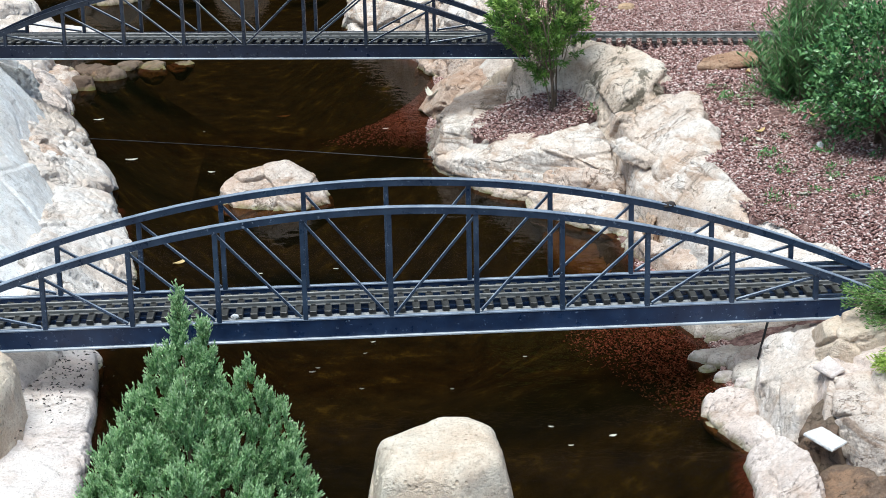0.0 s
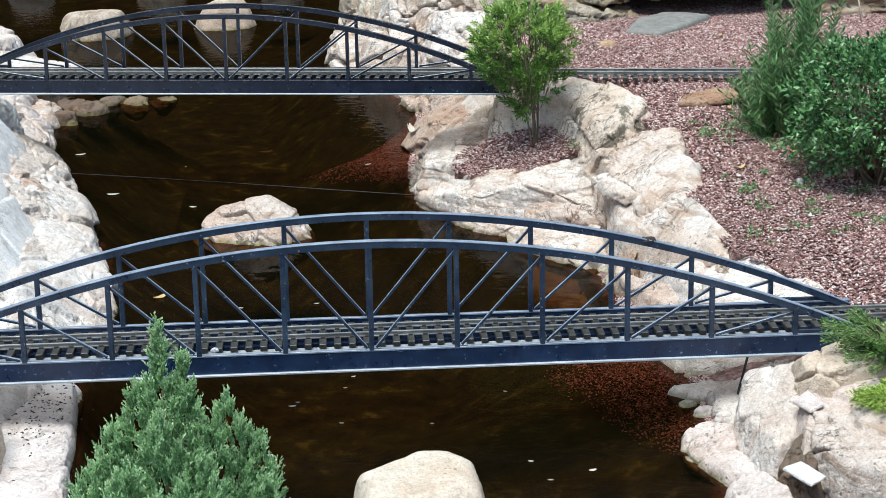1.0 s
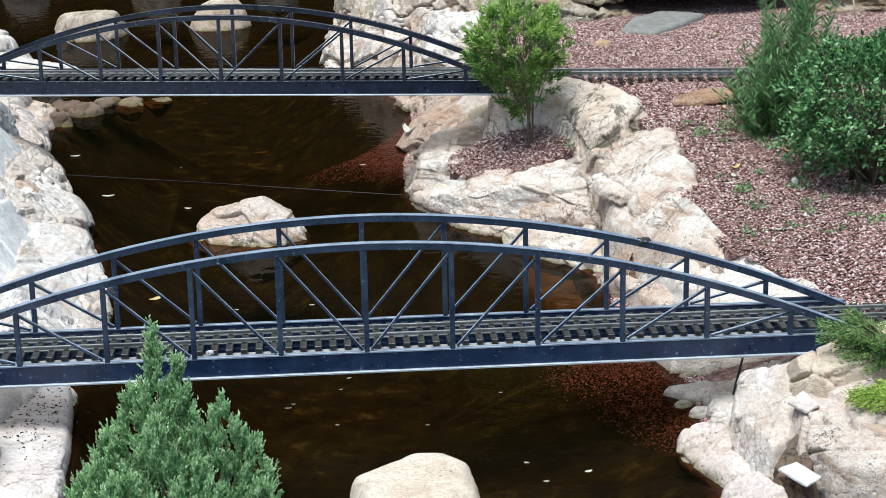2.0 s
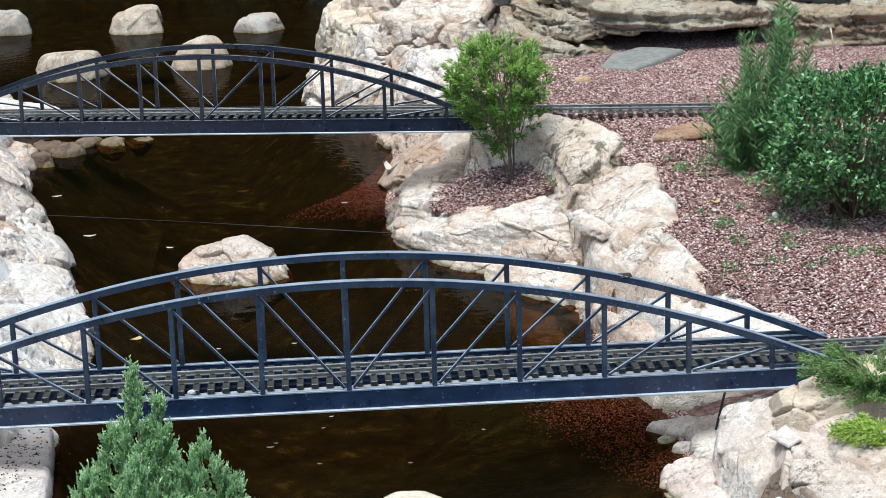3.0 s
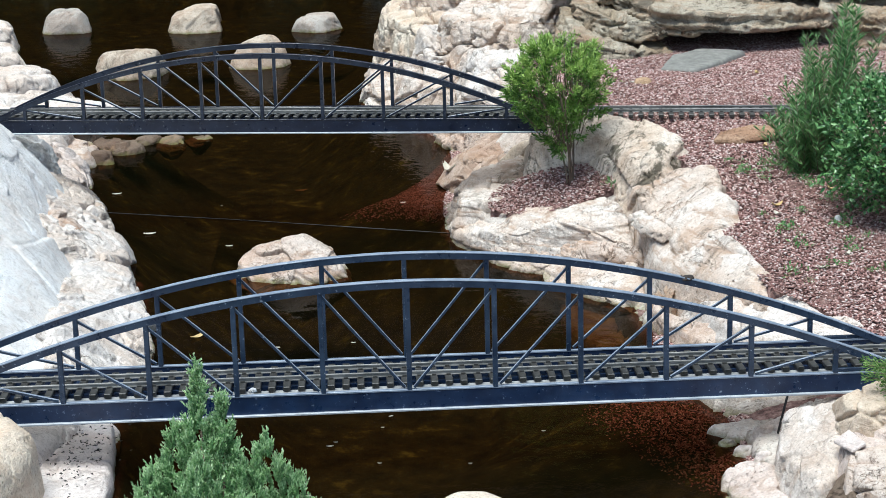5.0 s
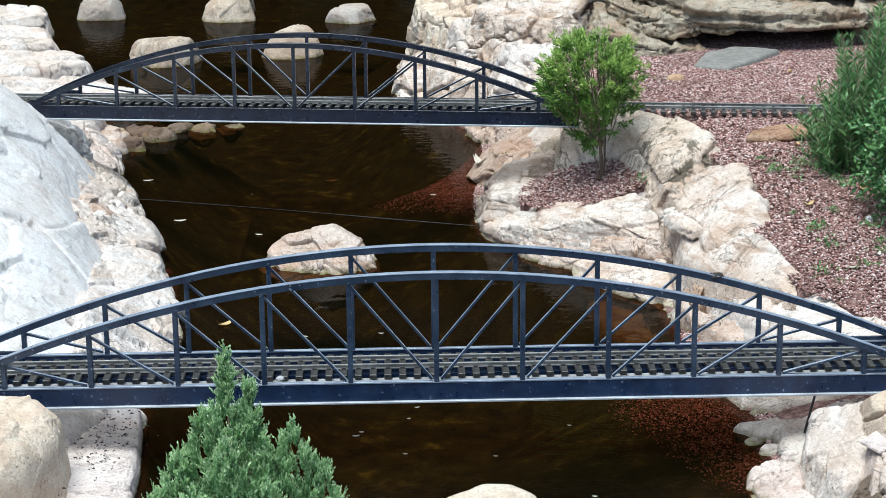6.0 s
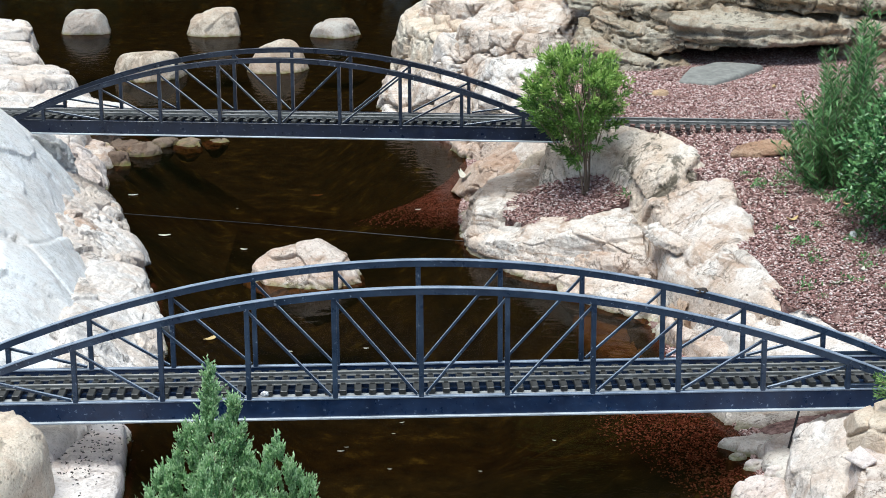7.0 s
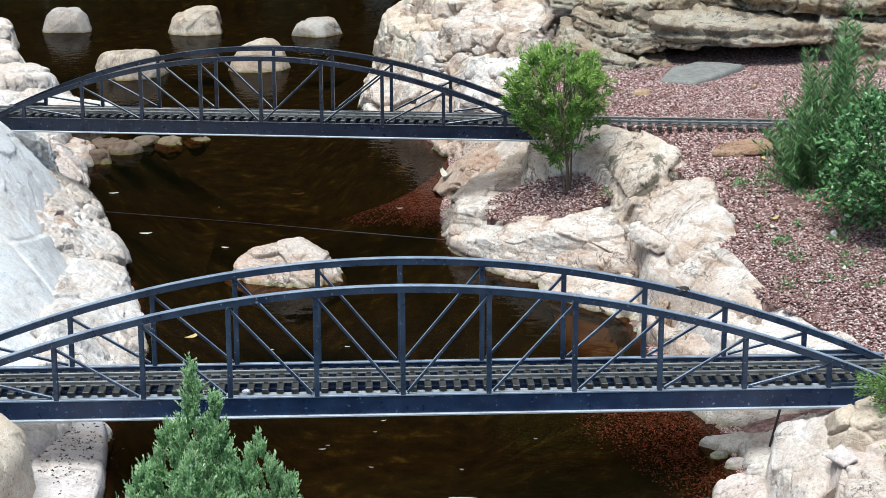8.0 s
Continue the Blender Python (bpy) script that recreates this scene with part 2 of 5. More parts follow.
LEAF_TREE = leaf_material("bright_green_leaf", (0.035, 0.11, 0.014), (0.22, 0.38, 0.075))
LEAF_TREE_PALE = leaf_material("pale_yellow_green_leaf", (0.20, 0.36, 0.06), (0.50, 0.66, 0.20))
LEAF_ROSE = leaf_material("needle_leaf_green", (0.05, 0.15, 0.045), (0.21, 0.38, 0.14))
LEAF_GLOSS = leaf_material("dark_glossy_leaf", (0.018, 0.075, 0.024), (0.18, 0.35, 0.125), 0.22, 0.12)
LEAF_CONE = leaf_material("blue_green_scale_leaf", (0.13, 0.30, 0.115), (0.42, 0.62, 0.31), 0.5)
LEAF_CONE_TIP = leaf_material("fresh_blue_green_tip", (0.33, 0.54, 0.25), (0.68, 0.85, 0.52), 0.45)
LEAF_JUN = leaf_material("fresh_green_needle", (0.07, 0.17, 0.04), (0.26, 0.40, 0.12), 0.55)
LEAF_LIME = leaf_material("lime_green_needle", (0.16, 0.28, 0.03), (0.50, 0.62, 0.14), 0.55)
LEAF_WOODS = leaf_material("woodland_leaf", (0.012, 0.03, 0.008), (0.03, 0.06, 0.018), 0.6, 0.2)


def bark_material():
    m, nt, b = material("grey_brown_bark", 0.9, 0, 0.2)
    v = coords(nt, scale=(1, 1, 0.25))
    nt.links.new(ramp(nt, noisy(nt, v, 90, 6, 0.7), (0.3, (0.07, 0.05, 0.035)), (0.7, (0.30, 0.24, 0.18))), b.inputs["Base Color"])
    bumped(nt, b, noisy(nt, v, 150, 5), 0.6, 0.003)
    return m


BARK = bark_material()


def plain(name, colour, rough=0.6, grain=0.25, metal=0.0):
    m, nt, b = material(name, rough, metal)
    c2 = tuple(c * (1 - grain) for c in colour)
    nt.links.new(ramp(nt, noisy(nt, coords(nt), 45, 6, 0.7), (0.35, c2), (0.65, colour)), b.inputs["Base Color"])
    return m


# ---- mesh helpers ----
def mesh_from(name, verts, faces, mat, parent=None, label="", smooth=False):
    me = bpy.data.meshes.new(name)
    me.from_pydata([tuple(v) for v in verts], [], [tuple(f) for f in faces])
    me.materials.append(mat)
    if smooth:
        me.polygons.foreach_set("use_smooth", np.ones(len(me.polygons), dtype=bool))
    me.update()
    ob = new(name, me)
    if parent:
        ob.parent = parent
    if label:
        ob["label"] = label
    return ob


def part(name, bm, mat, parent=None, label="", smooth=False):
    me = bpy.data.meshes.new(name)
    bm.normal_update()
    bm.to_mesh(me)
    bm.free()
    me.materials.append(mat)
    if smooth:
        me.polygons.foreach_set("use_smooth", np.ones(len(me.polygons), dtype=bool))
    ob = new(name, me)
    if parent:
        ob.parent = parent
    if label:
        ob["label"] = label
    return ob


def many_tris(name, verts, tris, mat, parent=None, smooth=False):
    """A large triangle mesh from arrays."""
    me = bpy.data.meshes.new(name)
    nv, nf = len(verts), len(tris)
    me.vertices.add(nv)
    me.vertices.foreach_set("co", np.asarray(verts, dtype=np.float32).ravel())
    me.loops.add(nf * 3)
    me.loops.foreach_set("vertex_index", np.asarray(tris, dtype=np.int32).ravel())
    me.polygons.add(nf)
    me.polygons.foreach_set("loop_start", np.arange(0, nf * 3, 3, dtype=np.int32))
    me.materials.append(mat)
    me.update(calc_edges=True)
    if smooth:
        me.polygons.foreach_set("use_smooth", np.ones(nf, dtype=bool))
    ob = new(name, me)
    if parent:
        ob.parent = parent
    return ob


def box(bm, x0, x1, y0, y1, z0, z1, bevel=0.0):
    r = bmesh.ops.create_cube(bm, size=1)
    bmesh.ops.transform(bm, matrix=Matrix.LocRotScale(((x0 + x1) / 2, (y0 + y1) / 2, (z0 + z1) / 2), None, (x1 - x0, y1 - y0, z1 - z0)), verts=r["verts"])
    if bevel:
        es = list({e for v in r["verts"] for e in v.link_edges})
        bmesh.ops.bevel(bm, geom=es, offset=bevel, segments=1, affect="EDGES")


def bar(bm, a, b, w, d, bevel=0.0012):
    """A square bar from a to b, w wide in the truss's plane and d deep."""
    a, b = Vector(a), Vector(b)
    way = b - a
    r = bmesh.ops.create_cube(bm, size=1)
    x = way.normalized()
    y = Vector((0, 1, 0))
    z = x.cross(y).normalized()
    rot = Matrix((x, y, z)).transposed()
    bmesh.ops.transform(bm, matrix=Matrix.LocRotScale((a + b) / 2, rot.to_quaternion(), (way.length, d, w)), verts=r["verts"])
    if bevel:
        es = list({e for v in r["verts"] for e in v.link_edges})
        bmesh.ops.bevel(bm, geom=es, offset=bevel, segments=1, affect="EDGES")


def tube(bm, pts, radii, sides=7):
    """A tapered round stem through the points."""
    rings = []
    for i, p in enumerate(pts):
        way = (pts[min(i + 1, len(pts) - 1)] - pts[max(i - 1, 0)]).normalized()
        u = way.orthogonal().normalized()
        w = way.cross(u)
        rings.append([bm.verts.new(p + (u * math.cos(k * math.tau / sides) + w * math.sin(k * math.tau / sides)) * radii[i]) for k in range(sides)])
    for r0, r1 in zip(rings, rings[1:]):
        for k in range(sides):
            bm.faces.new((r0[k], r0[(k + 1) % sides], r1[(k + 1) % sides], r1[k]))
    bm.faces.new(rings[-1])
    bm.faces.new(rings[0][::-1])


def empty(name, at=(0, 0, 0)):
    ob = new(name)
    ob.empty_display_size = 0.05
    ob.location = at
    return ob


# ---- ground: one sheet with the pond basin in it ----
POND_Y = (-3.0, -0.8, -0.45, -0.15, 0.2, 0.7, 1.0, 1.25, 1.5, 1.8, 2.1, 2.5, 2.9, 3.2, 3.6, 4.2, 5.0, 6.0, 8.0, 9.0)
POND_L = (-0.5, -0.48, -0.5, -0.53, -0.55, -0.56, -0.59, -0.62, -0.68, -0.74, -0.83, -0.93, -0.95, -0.85, -1.05, -1.35, -1.9, -2.6, -2.8, -2.0)
POND_R = (0.5, 0.55, 0.53, 0.60, 0.62, 0.555, 0.54, 0.45, 0.20, 0.15, 0.17, 0.22, 0.22, 0.10, 0.03, 0.0, 0.05, 0.2, 0.4, -0.2)
BED = (0.425, 1.535, 0.150, 0.092, -0.45)  # planting bed: middle, half widths and turn
# where the gravel begins behind the rocks of the bank
GRAVEL_Y = (-0.9, -0.4, -0.1, 0.1, 0.25, 0.42, 0.5, 0.63, 0.77, 0.93, 1.0, 1.14, 1.21, 1.3, 1.43, 1.6, 1.8, 1.95, 2.2, 2.6, 3.0, 3.6)
GRAVEL_X = (1.1, 1.08, 0.98, 0.94, 0.93, 0.85, 0.79, 0.77, 0.765, 0.75, 0.77, 0.775, 0.77, 0.75, 0.72, 0.69, 0.66, 0.60, 0.42, 0.45, 0.7, 1.0)


def bed_at(x, y):
    """How far out from the middle of the planting bed (1 at its rim), and the height of its soil."""
    c, s = math.cos(BED[4]), math.sin(BED[4])
    dx, dy = x - BED[0], y - BED[1]
    return np.hypot((c * dx + s * dy) / BED[2], (c * dy - s * dx) / BED[3]), 0.152 + 0.33 * dx + 0.22 * dy


def ground_z(x, y):
    """Height of soil at x, y (arrays)."""
    xl, xr, xg = np.interp(y, POND_Y, POND_L), np.interp(y, POND_Y, POND_R), np.interp(y, GRAVEL_Y, GRAVEL_X)
    s = np.maximum(np.maximum(xl - x, x - xr), np.maximum(y - 8.6, -1.75 + 0.3 * x * x - y))
    full = np.interp(y, (-2.5, 0, 0.3, 0.9, 1.3, 1.8, 2.4, 3.0, 3.6), (0.13, 0.14, 0.165, 0.228, 0.285, 0.312, 0.325, 0.335, 0.34))
    part_way = np.clip((x - xr) / np.maximum(xg - xr, 0.05), 0, 1)
    right = np.where(x > xg - 0.03, full - 0.02 * np.clip(1 - (x - xg) / 0.12, 0, 1), 0.4 * full * part_way)
    out, soil = bed_at(x, y)
    right = np.where(out < 1.25, soil, right)
    left = np.where((xl - x < np.interp(y, (0.22, 0.3, 2.5, 3.0), (0.36, 1.05, 1.05, 1.3))) & (y > -0.7) & (y < 6.0), -0.04, 0.12)
    left = np.where((x < -0.86) & (y > -0.4) & (y < 0.24), 0.146, left)
    high = np.where(y < -1.4, 0.13, np.where(x > (xl + xr) / 2, right, left))
    up = high * np.clip(s / 0.06, 0, 1) ** 0.8
    shelf = 0.34 + 0.7 * np.exp(-((y - 2.25) / 0.35) ** 2) * (x > -0.5) + 0.6 * np.exp(-((y - 0.2) / 0.32) ** 2) * (x > 0)
    down = -0.26 * np.clip(-s / shelf, 0, 1) ** 0.85
    return np.where(s > 0, up, down)


def build_ground():
    gx = np.concatenate([[-60, -30, -15, -8, -5, -3.5], np.arange(-2.6, 2.6, 0.035), [2.7, 3.2, 4, 6, 10, 20, 60]])
    gy = np.concatenate([[-60, -30, -12, -6, -4, -3], np.arange(-2.7, 9.2, 0.05), [9.5, 11, 14, 20, 35, 70]])
    X, Y = np.meshgrid(gx, gy)
    Z = ground_z(X, Y)
    rng = np.random.default_rng(5)
    Z = Z + rng.normal(0, 0.0018, Z.shape)
    nx = len(gx)
    verts = np.c_[X.ravel(), Y.ravel(), Z.ravel()]
    i = (np.arange(len(gy) - 1)[:, None] * nx + np.arange(nx - 1)[None]).ravel()
    tris = np.r_[np.c_[i, i + 1, i + nx + 1], np.c_[i, i + nx + 1, i + nx]]
    tagged(many_tris("ground", verts, tris, SOIL, smooth=True), "reddish soil ground with a silty pond basin", "ground", kind="structure")
    w = mesh_from("water", [(-3.2, -1.9, 0), (1.0, -1.9, 0), (1.0, 8.7, 0), (-3.2, 8.7, 0)], [(0, 1, 2, 3)], WATER)
    w.visible_shadow = False
    tagged(w, "still dark brown pond water reflecting trees", "water", kind="structure")


build_ground()


# ---- rocks ----
def lattice(i, j, k, seed):
    """A random whole number for every knot of a lattice."""
    h = (i * 374761393 + j * 668265263 + k * 1274126177 + seed * 974711).astype(np.uint32)
    h = (h ^ (h >> np.uint32(13))) * np.uint32(1274126177)
    h = (h ^ (h >> np.uint32(16))) * np.uint32(668265263)
    return h ^ (h >> np.uint32(15))


def wave(p, seed):
    """Smooth random field of about -0.7 to 0.7 at the points p."""
    i = np.floor(p).astype(np.int64)
    f = (p - i).astype(np.float32)
    u = f * f * f * (f * (f * 6 - 15) + 10)
    total = np.zeros(len(p), dtype=np.float32)
    for a in (0, 1):
        for b in (0, 1):
            for c in (0, 1):
                h = lattice(i[:, 0] + a, i[:, 1] + b, i[:, 2] + c, seed)
                g = ((h & 255).astype(np.float32) - 127.5) * (f[:, 0] - a) + (((h >> np.uint32(8)) & 255).astype(np.float32) - 127.5) * (f[:, 1] - b) + (((h >> np.uint32(16)) & 255).astype(np.float32) - 127.5) * (f[:, 2] - c)
                total += g / 127.5 * np.where(a, u[:, 0], 1 - u[:, 0]) * np.where(b, u[:, 1], 1 - u[:, 1]) * np.where(c, u[:, 2], 1 - u[:, 2])
    return total


def waves(p, seed, octaves):
    return sum(wave(p * 2.03 ** o + 11.3 * o, seed + o) * 0.55 ** o for o in range(octaves))


def flakes(p, seed):
    """Broken faces: for every point the step and the slant of its own cell, and how near it is to a joint."""
    i = np.floor(p).astype(np.int64)
    f = (p - i).astype(np.float32)
    n = len(p)
    d1, d2, own, slant = np.full(n, 9, np.float32), np.full(n, 9, np.float32), np.zeros(n, np.uint32), np.zeros(n, np.float32)
    for a in (-1, 0, 1):
        for b in (-1, 0, 1):
            for c in (-1, 0, 1):
                h = lattice(i[:, 0] + a, i[:, 1] + b, i[:, 2] + c, seed)
                dx = f[:, 0] - a - (h & 1023).astype(np.float32) / 1023
                dy = f[:, 1] - b - ((h >> np.uint32(10)) & 1023).astype(np.float32) / 1023
                dz = f[:, 2] - c - ((h >> np.uint32(20)) & 1023).astype(np.float32) / 1023
                d = dx * dx + dy * dy + dz * dz
                near = d < d1
                d2 = np.where(near, d1, np.minimum(d2, d))
                d1 = np.where(near, d, d1)
                g = h * np.uint32(2654435761)
                lean = ((g & 255).astype(np.float32) / 127.5 - 1) * dx + (((g >> np.uint32(8)) & 255).astype(np.float32) / 127.5 - 1) * dy + (((g >> np.uint32(16)) & 255).astype(np.float32) / 127.5 - 1) * dz
                slant = np.where(near, lean, slant)
                own = np.where(near, g, own)
    step = ((own >> np.uint32(24)) & 255).astype(np.float32) / 255 - 0.5
    return step, slant, np.sqrt(d2) - np.sqrt(d1)


def skin(field, lo, cell):
    """The surface where the field is nought, as vertices and four-sided faces."""
    inside = field < 0
    count = sum(inside[a:inside.shape[0] - 1 + a, b:inside.shape[1] - 1 + b, c:inside.shape[2] - 1 + c].astype(np.int8) for a in (0, 1) for b in (0, 1) for c in (0, 1))
    active = (count > 0) & (count < 8)
    at = np.argwhere(active)
    index = np.full(active.shape, -1, dtype=np.int32)
    index[active] = np.arange(len(at))
    spot, hits = np.zeros((len(at), 3)), np.zeros(len(at))
    for axis in range(3):
        for a in (0, 1):
            for b in (0, 1):
                o = np.insert([a, b], axis, 0)
                e = np.eye(3, dtype=int)[axis]
                f0, f1 = field[tuple((at + o).T)], field[tuple((at + o + e).T)]
                cross = (f0 < 0) != (f1 < 0)
                t = np.where(cross, f0 / np.where(cross, f0 - f1, 1), 0)
                spot += np.where(cross[:, None], o + t[:, None] * e, 0)
                hits += cross
    verts = lo + (at + spot / hits[:, None]) * cell
    quads = []
    for axis in range(3):
        u, v = (axis + 1) % 3, (axis + 2) % 3
        a, b = np.moveaxis(inside, axis, 0)[:-1], np.moveaxis(inside, axis, 0)[1:]
        where = np.argwhere((a != b)[:, 1:-1, 1:-1]) + [0, 1, 1]
        full = np.zeros_like(where)
        rest = [k for k in range(3) if k != axis]
        full[:, axis], full[:, rest[0]], full[:, rest[1]] = where[:, 0], where[:, 1], where[:, 2]
        eu, ev = np.eye(3, dtype=int)[u], np.eye(3, dtype=int)[v]
        q = np.stack([index[tuple((full - eu - ev).T)], index[tuple((full - ev).T)], index[tuple(full.T)], index[tuple((full - eu).T)]], axis=1)
        out = inside[tuple(full.T)]
        quads.append(np.where(out[:, None], q, q[:, ::-1]))
    return verts, np.concatenate(quads)


def around(verts, quads):
    """The mean of the neighbours of every vertex."""
    near = verts[quads[:, [1, 2, 3, 0]]] + verts[quads[:, [3, 0, 1, 2]]]
    count = 2 * np.bincount(quads.ravel(), minlength=len(verts))
    return np.stack([np.bincount(quads.ravel(), near[:, :, k].ravel(), len(verts)) for k in range(3)], axis=1) / count[:, None]


def inside_by(x, y, pts):
    """Signed distance to a plan outline, positive outside."""
    best, inside = np.full(x.shape, 9.0), np.zeros(x.shape, dtype=bool)
    for (x0, y0), (x1, y1) in zip(pts, pts[1:] + pts[:1]):
        ex, ey = x1 - x0, y1 - y0
        u = np.clip(((x - x0) * ex + (y - y0) * ey) / (ex * ex + ey * ey), 0, 1)
        best = np.minimum(best, np.hypot(x - x0 - u * ex, y - y0 - u * ey))
        inside ^= ((y0 > y) != (y1 > y)) & (x < x0 + (y - y0) / (ey if ey else 1e-9) * ex)
    return np.where(inside, -best, best)


def line_by(x, y, pts):
    best = np.full(x.shape, 9.0)
    for (x0, y0), (x1, y1) in zip(pts, pts[1:]):
        ex, ey = x1 - x0, y1 - y0
        u = np.clip(((x - x0) * ex + (y - y0) * ey) / (ex * ex + ey * ey), 0, 1)
        best = np.minimum(best, np.hypot(x - x0 - u * ex, y - y0 - u * ey))
    return best


def carved(name, lo, hi, cell, body, mat, label, rough=0.012, broken=8.0, flat=1.0, joints=1.0, strata=None, clefts=(), seed=1, group="", fine=1.0, chips=0):
    """A stone hewn out of a solid: its bulk, corners knocked off, broken faces with joints, bedding layers, clefts and grain."""
    lo, hi = np.array(lo, dtype=float), np.array(hi, dtype=float)
    n = np.ceil((hi - lo) / cell).astype(int) + 1
    gx, gy, gz = (lo[k] + np.arange(n[k]) * cell for k in range(3))
    X, Y = np.meshgrid(gx, gy, indexing="ij")
    field = body(X, Y, gz).astype(np.float32)
    rng = np.random.default_rng(seed * 13 + 5)
    if chips:
        solid = np.argwhere(field[::3, ::3, ::3] < 0) * 3
        pts = lo + solid * cell
        size = (pts.max(0) - pts.min(0)).mean()
        for _ in range(chips):
            a, up = rng.uniform(0, math.tau), rng.uniform(0.0, 0.95)
            c = math.sqrt(1 - up * up)
            w = np.array([c * math.cos(a), c * math.sin(a), up])
            far = (pts @ w).max() - rng.uniform(0.02, 0.11) * size
            field = np.maximum(field, (X[:, :, None] * w[0] + Y[:, :, None] * w[1] + gz * w[2] - far).astype(np.float32))
    for k in range(3):
        side = np.moveaxis(field, k, 0)
        side[0], side[-1] = np.maximum(side[0], cell * 0.5), np.maximum(side[-1], cell * 0.5)
    verts, quads = skin(field, lo, cell)
    for _ in range(2):
        verts = verts * 0.4 + around(verts, quads) * 0.6
    face = np.cross(verts[quads[:, 2]] - verts[quads[:, 0]], verts[quads[:, 3]] - verts[quads[:, 1]])
    normal = np.stack([np.bincount(quads.ravel(), np.repeat(face[:, k], 4), len(verts)) for k in range(3)], axis=1)
    normal /= np.linalg.norm(normal, axis=1, keepdims=True) + 1e-12
    p = verts + seed * np.array([3.17, 1.93, 2.71])
    q = p * [1, 1, flat]
    bend = np.stack([wave(q * broken * 0.7 + s, seed + s) for s in (1, 2, 3)], axis=1)
    step, slant, gap = flakes(q * broken + 0.55 * bend, seed)
    d = rough * (0.85 * step + 1.0 * slant + 0.35 * bend[:, 0])
    d -= rough * 1.8 * joints * np.clip(1 - gap / 0.05, 0, 1) * np.clip(0.4 + 1.8 * bend[:, 1], 0, 1)
    step, slant, gap = flakes(q * broken * 2.9 + 1.2 * bend, seed + 40)
    d += rough * fine * (0.16 * step + 0.22 * slant) - rough * 0.35 * joints * np.clip(1 - gap / 0.1, 0, 1) * np.clip(1.8 * bend[:, 2], 0, 1)
    d += rough * fine * 0.16 * waves(q * broken * 6.5, seed + 60, 3)
    for k, many in ((80, 0.75), (90, 1.7)):
        crack = np.abs(wave(q * broken * many + 0.5 * bend, seed + k) + 0.25 * wave(q * broken * many * 4, seed + k + 1))
        d -= rough * 0.9 * joints * np.clip(1 - crack / (0.022 * many), 0, 1) * np.clip(3.0 * wave(q * broken * 0.6, seed + k + 2), 0, 1)
    if strata:
        thick, depth, dip_x, dip_y = strata
        layer = (p[:, 2] + dip_x * p[:, 0] + dip_y * p[:, 1] + 0.5 * thick * bend[:, 0] + 0.35 * thick * wave(p * [14, 14, 3], seed + 70)) / thick
        bed = np.floor(layer).astype(np.int64)
        level = (lattice(bed, bed * 0 + seed, bed * 0, 5) & 255) / 255.0
        part_way = layer - bed
        d += depth * (level - 0.5) * 0.9 - depth * 0.9 * np.clip(1 - part_way / 0.22, 0, 1) * np.clip(0.35 + 1.6 * bend[:, 1], 0, 1)
    for line, wide, down in clefts:
        x, y = p[:, 0] - seed * 3.17, p[:, 1] - seed * 1.93
        d -= down * np.exp(-(line_by(x + 0.012 * bend[:, 0], y + 0.012 * bend[:, 1], line) / wide) ** 2)
    verts = verts + normal * d[:, None]
    verts = verts * 0.88 + around(verts, quads) * 0.12
    tris = np.r_[quads[:, :3], quads[:, [0, 2, 3]]]
    return tagged(many_tris(name, verts, tris, mat, None, True), label, "rock", group)


def prism(outline, top, base, tilt=(0, 0), fall=4.0, edge=0.03, belly=0.0, under=0.0, thick=0.0):
    """A block over a plan outline with a tilted top, sides that slope out downwards and rounded edges."""
    cx, cy = sum(p[0] for p in outline) / len(outline), sum(p[1] for p in outline) / len(outline)

    def body(X, Y, gz):
        high = (top + tilt[0] * (X - cx) + tilt[1] * (Y - cy))[:, :, None]
        far = inside_by(X, Y, outline)[:, :, None]
        side = (np.maximum(gz, -0.004) - high + fall * far) / math.sqrt(1 + fall * fall) + under * np.clip(-0.012 - gz, 0, None)
        if belly:
            side = side + belly * np.clip((base + 0.4 * (top - base) - gz) / max(top - base, 0.01), 0, 1) ** 1.5
        lid = (gz - high) / math.sqrt(1 + tilt[0] ** 2 + tilt[1] ** 2)
        h = np.clip(edge - np.abs(side - lid), 0, None) / edge
        foot = high - thick if thick else base
        return np.maximum(np.maximum(side, lid) + h * h * edge * 0.25, foot - gz)

    return body


def stone(name, outline, top, mat, label, base=-0.10, tilt=(0, 0), fall=4.0, edge=0.03, cell=0.0045, belly=0.0, under=0.0, thick=0.0, **kind):
    """A single stone, from its plan outline."""
    xs, ys = [p[0] for p in outline], [p[1] for p in outline]
    cx, cy = sum(xs) / len(xs), sum(ys) / len(ys)
    high = max(top + tilt[0] * (x - cx) + tilt[1] * (y - cy) for x, y in outline)
    out = (high - base) / fall + 2.2 * kind.get("rough", 0.012) + 0.01
    up = 2.2 * kind.get("rough", 0.012) + 0.012
    return carved(name, (min(xs) - out, min(ys) - out, base - 2 * cell), (max(xs) + out, max(ys) + out, high + up), cell, prism(outline, top, base, tilt, fall, edge, belly, under, thick), mat, label, **kind)


def blob(cx, cy, rx, ry, turn=0.0, seed=0, n=9):
    """An uneven round plan outline."""
    rnd = random.Random(seed)
    pts = []
    for k in range(n):
        a = math.tau * k / n
        r = 1 + rnd.uniform(-0.13, 0.13)
        x, y = rx * r * math.cos(a), ry * r * math.sin(a)
        pts.append((cx + x * math.cos(turn) - y * math.sin(turn), cy + x * math.sin(turn) + y * math.cos(turn)))
    return pts


